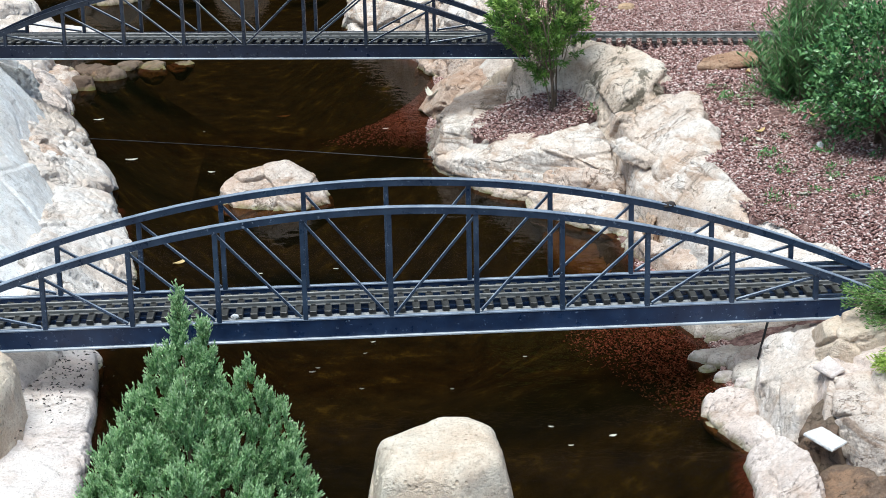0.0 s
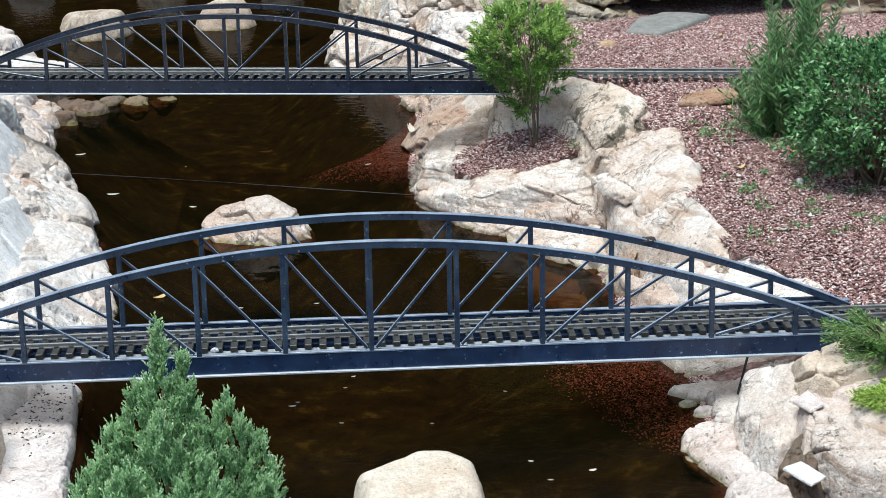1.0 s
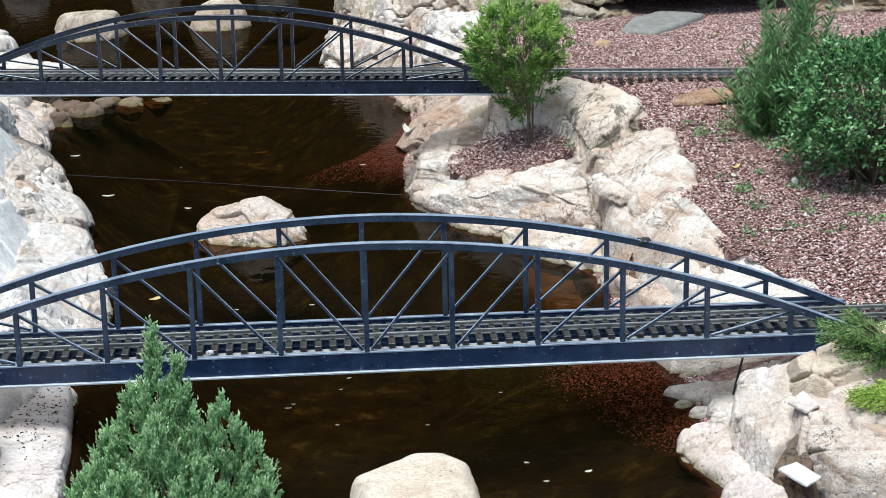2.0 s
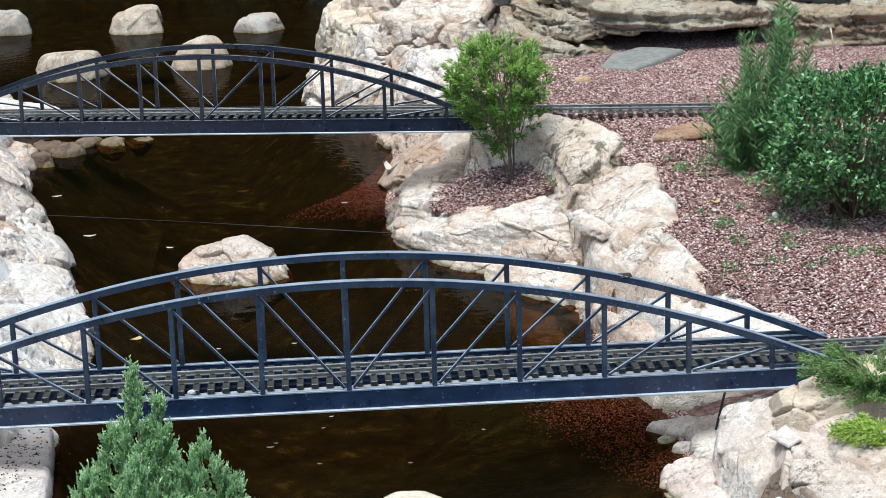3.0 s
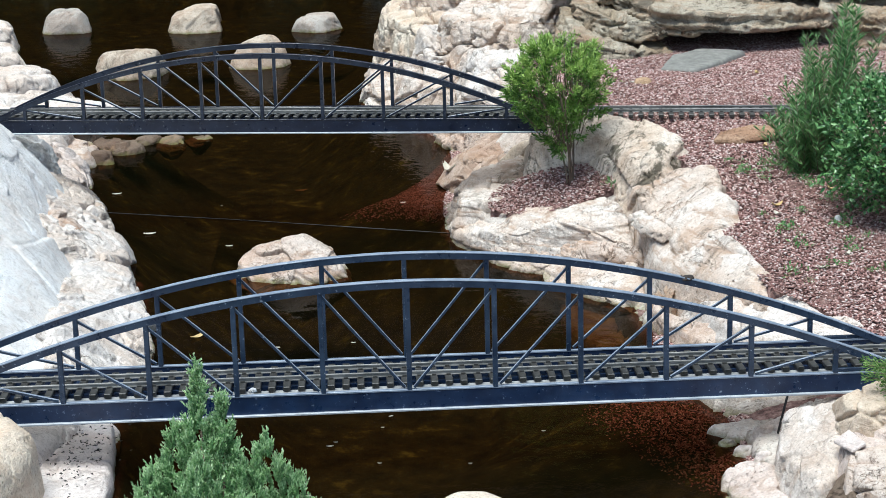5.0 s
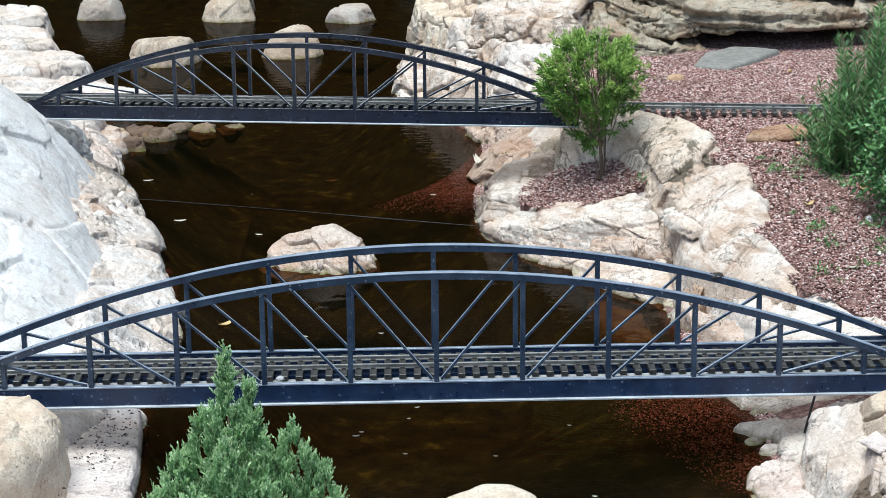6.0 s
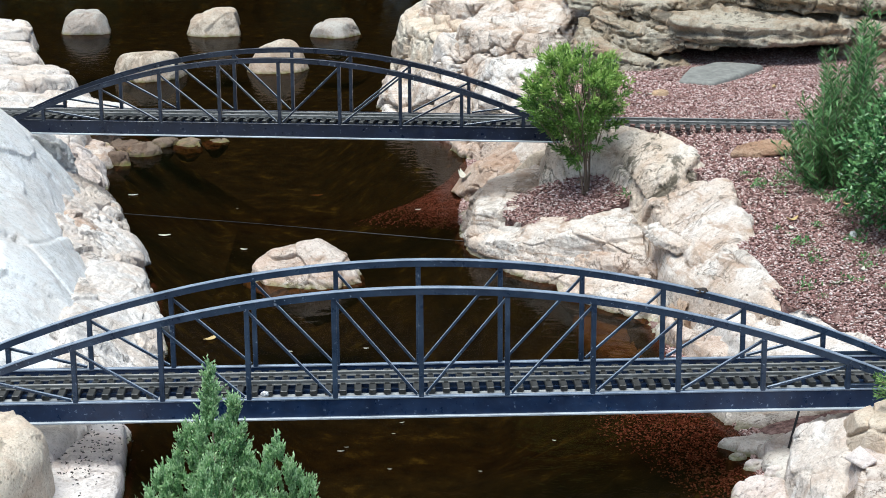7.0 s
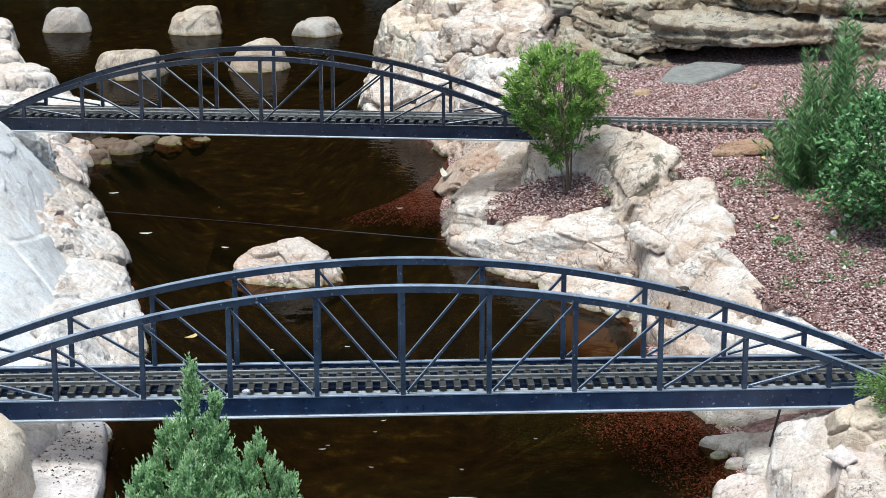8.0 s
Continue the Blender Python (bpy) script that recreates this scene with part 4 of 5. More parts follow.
# outcrop and ledges at the back
for i, (pts, top, tilt, mat) in enumerate((
        ([(0.03, 4.40), (0.09, 4.10), (0.17, 3.90), (0.30, 4.0), (0.30, 4.6), (0.10, 4.7)], 0.29, (0.3, 0.1), ROCK_CREAM),
        ([(0.13, 4.35), (0.25, 4.05), (0.45, 3.95), (0.60, 4.2), (0.5, 4.8), (0.2, 4.8)], 0.41, (0.15, 0.1), ROCK_PALE),
        ([(0.24, 3.55), (0.31, 3.36), (0.48, 3.15), (0.60, 3.1), (0.66, 3.3), (0.56, 3.6), (0.35, 3.75)], 0.385, (0.28, 0.12), ROCK_PALE),
        ([(0.15, 3.62), (0.20, 3.42), (0.255, 3.36), (0.27, 3.52), (0.22, 3.72)], 0.285, (0.2, 0.3), ROCK_RIM),
        ([(0.27, 3.18), (0.37, 3.0), (0.48, 2.86), (0.56, 2.9), (0.54, 3.1), (0.36, 3.3)], 0.275, (0.25, 0.1), ROCK_RIM),
        ([(-0.085, 3.72), (-0.03, 3.56), (0.04, 3.46), (0.09, 3.56), (0.06, 3.82), (-0.02, 3.84)], 0.10, (0.5, 0.3), ROCK_PALE),
        ([(0.06, 3.40), (0.14, 3.22), (0.24, 3.08), (0.28, 3.2), (0.22, 3.42), (0.10, 3.56)], 0.165, (0.5, 0.3), ROCK_PALE),
        ([(0.25, 2.98), (0.34, 2.74), (0.44, 2.62), (0.50, 2.72), (0.44, 2.92), (0.30, 3.06)], 0.20, (0.4, 0.2), ROCK_RIM),
        ([(0.52, 3.62), (0.62, 3.32), (0.80, 3.2), (0.95, 3.5), (0.8, 3.95), (0.55, 3.95)], 0.47, (0.1, 0.1), ROCK_PALE),
        ([(0.44, 4.30), (0.62, 4.0), (0.95, 3.9), (1.1, 4.3), (0.8, 4.8), (0.5, 4.8)], 0.62, (0.05, 0.1), ROCK_PALE),
        ([(0.17, 2.92), (0.25, 2.72), (0.34, 2.66), (0.36, 2.8), (0.26, 3.0)], 0.09, (0.3, 0.1), ROCK_PEACH),
        ([(0.46, 2.78), (0.56, 2.60), (0.64, 2.62), (0.64, 2.86), (0.52, 2.98)], 0.30, (0.2, 0.2), ROCK_PALE),
        ([(0.20, 5.0), (0.40, 4.75), (0.85, 4.8), (0.9, 5.5), (0.3, 5.6)], 0.50, (0.05, 0.1), ROCK_PALE))):
    stone("outcrop_rock", pts, top, mat, "fractured white outcrop rock behind the far bridge", -0.12, tilt, 4.0, 0.012, 0.006, rough=0.021, broken=6.5, joints=3.2, fine=1.4, seed=60 + i, group=BACK, chips=8)


# ledge slabs: plan outline, top, underside, tilt
def ledge(pts, h, low, lean, seed, mat=None, dip=0.0):
    stone("ledge_stone", pts, h, mat or ROCK_GREY, "layered grey-brown ledge stone with deep seams", low, lean, 7.0, 0.02, 0.006, belly=0.03, rough=0.017, broken=5.5, flat=4.0, joints=1.1, fine=2.0, strata=(0.017, 0.020, -lean[0] + dip, -lean[1]), seed=seed, group=BACK, chips=2)


ledge([(0.56, 2.72), (0.66, 2.52), (0.80, 2.48), (0.92, 2.56), (0.90, 2.85), (0.6, 2.95)], 0.385, 0.29, (-0.25, 0.1), 80)
ledge([(0.62, 2.78), (0.70, 2.64), (0.84, 2.58), (0.94, 2.62), (0.97, 2.9), (0.7, 3.1)], 0.445, 0.372, (-0.2, 0.05), 87)
ledge([(0.76, 2.78), (0.86, 2.60), (1.06, 2.54), (1.22, 2.52), (1.40, 2.56), (1.46, 2.66), (1.45, 3.1), (0.85, 3.2)], 0.470, 0.385, (-0.05, 0.1), 81)
ledge([(0.58, 2.98), (0.72, 2.80), (0.9, 2.76), (1.08, 2.84), (1.15, 3.1), (1.0, 3.4), (0.6, 3.4)], 0.545, 0.462, (0.10, 0.1), 82)
ledge([(1.02, 2.92), (1.2, 2.74), (1.5, 2.70), (1.9, 2.70), (2.1, 2.9), (2.0, 3.4), (1.2, 3.4)], 0.555, 0.472, (-0.03, 0.1), 83)
ledge([(1.42, 2.70), (1.56, 2.54), (1.9, 2.51), (2.3, 2.6), (2.3, 3.2), (1.5, 3.1)], 0.455, 0.30, (0, 0.05), 84)
ledge([(0.7, 3.35), (1.3, 3.02), (2.2, 3.02), (2.5, 3.8), (1.0, 4.2)], 0.66, 0.56, (0, 0.1), 85)
# dark stone added behind the slabs to deepen the shade in their gap
ledge([(0.75, 3.0), (1.4, 2.92), (2.2, 2.92), (2.3, 3.6), (0.8, 3.6)], 0.46, 0.2, (0, 0), 86, ROCK_BROWN_SHADE)


# ---- bridges and track ----
def arch_height(k, half, high):
    return high * (1 - (abs(k) / half) ** 2) - 0.008 * (abs(k) / half) ** 2


def lightened(ob, paint):
    """Gives the upward faces of a bar a paler tone, as a painted highlight."""
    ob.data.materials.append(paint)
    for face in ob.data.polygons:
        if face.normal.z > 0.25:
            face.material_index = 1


def truss_bridge(at, turn, panel, count, half, high, width, steel, frame_paint, edge, label):
    """A model bowstring bridge: two plate girders with arches, posts and diagonals, and a deck plate between."""
    top = empty("truss_bridge", at)
    top.rotation_euler = (0, 0, turn)
    tagged(top, label, "bridge", "model railway bridges")
    ends = half * panel
    for y in (0.0, width):
        s = 1 if y else -1
        bm = bmesh.new()
        box(bm, -ends, ends, y - 0.003, y + 0.003, -0.036, -0.001)
        part("girder_web", bm, steel, top)
        bm = bmesh.new()
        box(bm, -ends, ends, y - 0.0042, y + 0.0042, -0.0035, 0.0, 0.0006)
        # near bridge: the bright line of light is put into the flange colour
        part("top_flange", bm, edge, top, "top flange, highlight painted in on the near bridge")
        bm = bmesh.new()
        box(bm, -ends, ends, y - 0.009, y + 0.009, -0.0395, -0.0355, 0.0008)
        part("bottom_flange", bm, WORN_AND_LIT, top, "bottom flange worn to bare metal")
        # the thin cap is added to hold the near chord's painted highlight
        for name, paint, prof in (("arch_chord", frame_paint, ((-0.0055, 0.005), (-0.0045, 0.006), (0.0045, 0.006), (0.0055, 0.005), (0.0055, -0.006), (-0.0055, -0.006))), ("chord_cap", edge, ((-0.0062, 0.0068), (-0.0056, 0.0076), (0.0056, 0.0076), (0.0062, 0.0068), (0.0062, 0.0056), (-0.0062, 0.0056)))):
            bm = bmesh.new()
            rings = []
            for i in range(49):
                k = -half + 2 * half * i / 48
                slope = (arch_height(k + 0.05, half, high) - arch_height(k - 0.05, half, high)) / (0.1 * panel)
                n = Vector((-slope, 0, 1)).normalized()
                c = Vector((k * panel, y, arch_height(k, half, high) - 0.006))
                rings.append([bm.verts.new(c + n * b + Vector((0, a, 0))) for a, b in prof])
            for r0, r1 in zip(rings, rings[1:]):
                for i in range(6):
                    bm.faces.new((r0[i], r0[(i + 1) % 6], r1[(i + 1) % 6], r1[i]))
            bm.faces.new(rings[0]), bm.faces.new(rings[-1][::-1])
            bmesh.ops.recalc_face_normals(bm, faces=bm.faces)
            part(name, bm, paint, top, "chord top with its sky highlight painted in paler blue" if name == "chord_cap" and edge is SKY_LIT_PAINT else "")
        for k in range(-count, count + 1):
            h = arch_height(k, half, high)
            bm = bmesh.new()
            box(bm, k * panel - 0.0045, k * panel + 0.0045, y - 0.0045, y + 0.0045, -0.002, h - 0.01, 0.0008)
            part("post", bm, frame_paint, top)
            if k:
                inner = k - (1 if k > 0 else -1)
                bm = bmesh.new()
                bar(bm, (k * panel, y, h - 0.014), (inner * panel + (0.008 if k > 0 else -0.008), y, 0.003), 0.005, 0.005, 0.0006)
                # top faces paler on both bridges: light painted into the bars
                lightened(part("diagonal", bm, frame_paint, top), edge if edge is SKY_LIT_PAINT else WORN_AND_LIT)
        for e in (-1, 1):
            k = e * count
            bm = bmesh.new()
            bar(bm, (e * (half - 0.15) * panel, y, 0.004), (k * panel, y, 0.004), 0.006, 0.006, 0.0006)
            part("end_gusset", bm, frame_paint, top)
    for y in (width / 2 - 0.024, width / 2 + 0.024):
        bm = bmesh.new()
        box(bm, -ends, ends, y - 0.006, y + 0.006, -0.022, -0.0085)
        part("stringer", bm, steel, top)
    for y in (0.036,):
        bm = bmesh.new()
        box(bm, -ends, ends, y - 0.010, y + 0.010, -0.0125, -0.0095)
        part("deck_strip", bm, DECK, top, "pale dusty deck strip")
    for i in range(int(count) * 2 + 1):
        bm = bmesh.new()
        x = (i - count) * panel
        box(bm, x - 0.004, x + 0.004, 0.004, width - 0.004, -0.034, -0.0225)
        part("cross_beam", bm, steel, top)
    return top


def track(at, turn, x0, x1, label, pitch=0.0265):
    """Narrow-profile garden track: two rails with chairs on moulded ties."""
    top = empty("railway_track", at)
    top.rotation_euler = (0, 0, turn)
    tagged(top, label, "railway track", "garden railway track")
    for y in (-0.0235, 0.0235):
        bm = bmesh.new()
        box(bm, x0, x1, y - 0.0045, y + 0.0045, 0.009, 0.0105)
        box(bm, x0, x1, y - 0.0012, y + 0.0012, 0.0100, 0.0150)
        box(bm, x0, x1, y - 0.0022, y + 0.0022, 0.0145, 0.0175, 0.0005)
        part("rail", bm, RAIL, top, "dull weathered brass rail")
    bm = bmesh.new()
    box(bm, -0.0065, 0.0065, -0.060, 0.060, 0.0, 0.009, 0.0012)
    for y in (-0.0235, 0.0235):
        for s in (-1, 1):
            box(bm, -0.004, 0.004, y + s * 0.0045 - 0.002, y + s * 0.0045 + 0.002, 0.009, 0.012)
    first = part("tie", bm, TIE, top)
    n = int((x1 - x0) / pitch)
    first.location = (x0 + pitch / 2, 0, 0)
    for i in range(1, n):
        o = new("tie", first.data)
        o.parent = top
        o.location = (x0 + pitch * (i + 0.5), 0, 0)
    return top


NEAR_Z, FAR_Z, WIDTH = 0.16, 0.3196, 0.1867
truss_bridge((0, 0, NEAR_Z), 0, 0.1524, 5, 6.0, 0.1993, WIDTH, STEEL, FRAME, SKY_LIT_PAINT, "blue-black steel bowstring model bridge over the pond")
truss_bridge((-0.3336, 1.7688, FAR_Z), -0.1532, 0.1641, 4, 4.65, 0.176, WIDTH, STEEL_OLD, FRAME_OLD, STEEL_OLD, "weathered black bowstring model bridge further back")
track((0, WIDTH / 2, NEAR_Z - 0.008), 0, -2.75, 1.9, "garden railway track crossing the near bridge")
far_mid = Vector((-0.3336, 1.7688, FAR_Z - 0.008)) + Matrix.Rotation(-0.1532, 3, "Z") @ Vector((0, WIDTH / 2, 0))
track(far_mid, -0.1532, -1.6, 2.3, "garden railway track crossing the far bridge and gravel")


# ---- plants ----
def leaf_mesh(name, pos, way, up, length, width, mat, parent, lift=0.18):
    """Many pointed leaves, each a folded blade."""
    pos, way, up = (np.asarray(a, dtype=float) for a in (pos, way, up))
    way /= np.linalg.norm(way, axis=1, keepdims=True) + 1e-9
    side = np.cross(way, up)
    side /= np.linalg.norm(side, axis=1, keepdims=True) + 1e-9
    nrm = np.cross(side, way)
    length, width = np.broadcast_to(length, len(pos))[:, None], np.broadcast_to(width, len(pos))[:, None]
    mid = pos + way * length * 0.45 + nrm * width * lift
    v = np.stack([pos, mid - side * width / 2, pos + way * length, mid + side * width / 2], axis=1).reshape(-1, 3)
    i = np.arange(len(pos)) * 4
    return many_tris(name, v, np.r_[np.c_[i, i + 1, i + 2], np.c_[i, i + 2, i + 3]], mat, parent)


def unit(rng, n):
    v = rng.normal(size=(n, 3))
    return v / np.linalg.norm(v, axis=1, keepdims=True)


def stems(name, lines, radius, mat, parent, sides=5):
    bm = bmesh.new()
    for pts in lines:
        tube(bm, [Vector(p) for p in pts], [radius * (1 - 0.75 * i / (len(pts) - 1)) for i in range(len(pts))], sides)
    return part(name, bm, mat, parent, smooth=True)


def small_tree(at):
    """Several thin stems from one foot, and twigs that end in tufts of narrow leaves, denser and paler towards the top.
    """
    top = tagged(empty("small_tree", at), "small bushy tree with bright green leaves in a rock bed", "tree")
    rng = np.random.default_rng(21)
    main = [[(0.004, 0, -0.03), (0.002, 0, 0.05), (-0.004, 0.004, 0.11), (-0.012, 0, 0.18), (-0.03, 0, 0.27), (-0.045, 0, 0.36)], [(0.006, 0.004, -0.03), (0.010, 0.008, 0.06), (0.012, 0.012, 0.15), (0.035, 0.02, 0.28)], [(-0.004, -0.004, -0.03), (-0.012, -0.01, 0.05), (-0.034, -0.02, 0.14), (-0.085, -0.03, 0.26)], [(0.0, -0.006, -0.03), (-0.004, -0.014, 0.07), (-0.012, -0.03, 0.17), (-0.02, -0.05, 0.30)]]
    for line in main:
        stems("trunk", [line], 0.0055 if line is main[0] else 0.0032, BARK, top, 7)
    mid, rad = np.array([-0.030, 0.0, 0.274]), np.array([0.138, 0.125, 0.122])
    n = 300
    shell = unit(rng, n)
    bulge = 1 + 0.13 * np.sin(shell[:, :1] * 8 + 1) * np.cos(shell[:, 2:] * 7 + shell[:, 1:2] * 5)
    tips = mid + shell * rng.uniform(0.30, 1.0, (n, 1)) ** 0.45 * rad * bulge
    low = rng.random(36)
    low_tips = np.c_[-0.018 + np.clip(rng.normal(0, 0.036, 36), -0.065, 0.065) * (0.4 + low), rng.normal(0, 0.04, 36), 0.085 + 0.11 * low]
    tips = np.r_[tips, low_tips]
    limbs, crown_pts, crown_ways, pale_tips, pale_tips_way = [], [], [], [], []
    for t in tips:
        stem = main[rng.integers(0, 4)]
        root = np.array(stem[rng.integers(1, len(stem) - 1)])
        root = root + (t - root) * max(0.0, 1 - 0.07 / np.linalg.norm(t - root)) * 0.75
        if rng.random() < 0.35:
            limbs.append([tuple(root), tuple((root + t) / 2 + [0, 0, 0.004]), tuple(t)])
        out = (t - mid) * [1, 1, 0.5] + [0, 0, 0.085]
        out /= np.linalg.norm(out)
        m = 46
        u = rng.random((m, 1))
        p = t + out * (u * 0.034 - 0.018) + rng.normal(0, 0.0035, (m, 3))
        w = out * (0.35 + 0.8 * u) + unit(rng, m) * 0.75
        # outer leaves of the upper tufts take the paler colour
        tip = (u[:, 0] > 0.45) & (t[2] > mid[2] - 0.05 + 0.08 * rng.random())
        crown_pts.append(p[~tip]), crown_ways.append(w[~tip]), pale_tips.append(p[tip]), pale_tips_way.append(w[tip])
    stems("limb", limbs, 0.0016, BARK, top, 4)
    for name, pts, ways, leaf in (("crown", crown_pts, crown_ways, LEAF_TREE), ("young_leaves", pale_tips, pale_tips_way, LEAF_TREE_PALE)):
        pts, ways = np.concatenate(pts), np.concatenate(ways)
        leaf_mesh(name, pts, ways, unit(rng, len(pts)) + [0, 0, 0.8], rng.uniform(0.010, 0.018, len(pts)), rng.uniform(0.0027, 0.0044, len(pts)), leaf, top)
    return top


def needle_bush(at):
    top = tagged(empty("needle_bush", at), "upright bush with narrow needle leaves on gravel", "bush")
    rng = np.random.default_rng(22)
    lines, pos, way = [], [], []
    for j in range(120):
        a, r = rng.uniform(0, math.tau), 0.05 * math.sqrt(rng.random())
        foot = np.array([0.05 + r * math.cos(a) * 1.6, 0.05 + r * math.sin(a), -0.02])
        lean = rng.normal(0, 0.045, 2) + [0.05 * math.cos(a), 0.05 * math.sin(a)]
        x_here = foot[0] + lean[0]
        high = np.interp(x_here, (-0.08, -0.02, 0.03, 0.09, 0.14, 0.2), (0.17, 0.25, 0.33, 0.47, 0.43, 0.26)) * rng.uniform(0.45, 1.05)
        tip = foot + [lean[0], lean[1], high]
        bend = (foot + tip) / 2 + [lean[0] * -0.3, lean[1] * -0.3, 0]
        lines.append([tuple(foot), tuple(bend), tuple(tip)])
        m = int(high * 330) + 14
        s = rng.uniform(0.12, 1.0, (m, 1))
        p = foot * (1 - s) ** 2 + 2 * bend * s * (1 - s) + tip * s ** 2
        ang = rng.uniform(0, math.tau, m)
        pos.append(p)
        way.append(np.c_[np.cos(ang), np.sin(ang), rng.uniform(0.5, 1.4, m)])
    stems("stem", lines, 0.002, BARK, top, 4)
    pos, way = np.concatenate(pos), np.concatenate(way)
    leaf_mesh("foliage", pos, way, unit(rng, len(pos)), rng.uniform(0.018, 0.032, len(pos)), rng.uniform(0.0028, 0.0042, len(pos)), LEAF_ROSE, top)
    return top


def glossy_bush(at):
    top = tagged(empty("glossy_bush", at), "dense dark green bush with small glossy leaves", "bush")
    rng = np.random.default_rng(23)
    mid, rad = np.array([0.03, 0.02, 0.155]), np.array([0.235, 0.19, 0.165])
    n = 900
    d = unit(rng, n)
    d[:, 2] = np.where(d[:, 2] < -0.75, -d[:, 2], d[:, 2])
    tips = mid + d * rad * (0.55 + 0.45 * rng.random((n, 1)) ** 0.5) * (1 + 0.10 * np.sin(9 * d[:, :1]) * np.cos(8 * d[:, 2:]))
    lines, pos, way = [], [], []
    for j, t in enumerate(tips):
        if j % 8 == 0:
            lines.append([(0.0 + rng.normal(0, 0.02), rng.normal(0, 0.02), -0.02), tuple((t + [0, 0, 0.05]) * [0.55, 0.55, 0.5]), tuple(t)])
        out = (t - mid) / np.linalg.norm(t - mid) + [0, 0, 0.5]
        m = 15
        pos.append(t + rng.normal(0, 0.009, (m, 3)))
        way.append(out * 0.6 + unit(rng, m) * 0.9)
    stems("stem", lines, 0.004, BARK, top, 5)
    pos, way = np.concatenate(pos), np.concatenate(way)
    leaf_mesh("foliage", pos, way, unit(rng, len(pos)) * 0.7 + [0, -0.15, 0.8], rng.uniform(0.011, 0.019, len(pos)), rng.uniform(0.0055, 0.0085, len(pos)), LEAF_GLOSS, top)
    return top


def dwarf_conifer(at):
    """Upright plumes of scale leaves: every plume is a fan of fine twigs that curve up from a lobe of the crown."""
    top = tagged(empty("dwarf_conifer", at), "blue-green dwarf conifer with feathery upright sprays", "conifer")
    rng = np.random.default_rng(24)
    stems("trunk", [[(0, 0.01, -0.05), (0, 0.01, 0.15), (0.0, 0.004, 0.30)], [(0, 0.01, 0.0), (0.025, 0.01, 0.12), (0.03, 0.004, 0.25)]], 0.006, BARK, top, 7)
    # lobes: x, y, height of the tip, radius low down, how slender, foot
    lobes = ((-0.002, 0.0, 0.405, 0.075, 1.35, 0.10), (0.034, 0.0, 0.355, 0.065, 1.2, 0.10), (-0.040, 0.01, 0.318, 0.060, 0.8, 0.08), (0.072, -0.01, 0.270, 0.060, 0.6, 0.06), (0.100, 0.0, 0.290, 0.062, 0.6, 0.06), (-0.080, 0.0, 0.250, 0.065, 0.7, 0.04), (0.0, -0.06, 0.285, 0.085, 0.7, 0.05), (0.060, -0.08, 0.235, 0.080, 0.6, 0.03), (-0.055, -0.08, 0.225, 0.080, 0.65, 0.03), (0.138, 0.01, 0.235, 0.055, 0.55, 0.03), (0.155, -0.02, 0.165, 0.060, 0.6, 0.0), (-0.115, -0.02, 0.195, 0.065, 0.6, 0.0), (-0.145, -0.03, 0.130, 0.055, 0.6, 0.0), (0.0, 0.06, 0.29, 0.080, 0.8, 0.05), (0.105, -0.12, 0.150, 0.080, 0.6, 0.0), (-0.10, -0.12, 0.140, 0.080, 0.6, 0.0), (0.0, -0.13, 0.190, 0.085, 0.6, 0.0), (0.185, -0.06, 0.085, 0.050, 0.6, 0.0))
    pos, way, fresh, fresh_way = [], [], [], []
    for px, py, high, rad, slim, foot in lobes:
        px, rad = px * 0.92, rad * 0.9
        for j in range(int(26 + 210 * (high - foot))):
            s = rng.random() ** 0.75
            a = rng.uniform(0, math.tau)
            r = rad * (1 - s) ** slim * rng.uniform(0.72, 1.0)
            root = np.array([px + r * math.cos(a), py + r * math.sin(a), foot + (high - foot - 0.02) * s])
            lean = 0.75 * (1 - s) + 0.08
            axis = np.array([math.cos(a) * lean, math.sin(a) * lean, 1.0]) + rng.normal(0, 0.12, 3)
            axis /= np.linalg.norm(axis)
            ln = rng.uniform(0.022, 0.042) * (1 - 0.25 * s)
            for twig in range(11):
                fan = unit(rng, 1)[0]
                fan -= axis * (fan @ axis)
                start = root + axis * ln * rng.uniform(-0.2, 0.55)
                tip_way = axis + fan * rng.uniform(0.15, 0.75)
                tip_way /= np.linalg.norm(tip_way)
                m = 13
                u = np.linspace(0, 1, m)[:, None]
                reach = ln * rng.uniform(0.35, 0.62)
                p = start + tip_way * reach * u + axis * reach * 0.25 * u * u + rng.normal(0, 0.0007, (m, 3))
                w = tip_way + axis * 0.5 * u + unit(rng, m) * 0.55
                pos.append(p[:9]), way.append(w[:9])
                fresh.append(p[9:]), fresh_way.append(w[9:])
    for name, pts, ways, leaf in (("foliage", pos, way, LEAF_CONE), ("fresh_growth", fresh, fresh_way, LEAF_CONE_TIP)):
        pts, ways = np.concatenate(pts), np.concatenate(ways)
        leaf_mesh(name, pts, ways, unit(rng, len(pts)), rng.uniform(0.0040, 0.0064, len(pts)), rng.uniform(0.0019, 0.0029, len(pts)), leaf, top)
    return top


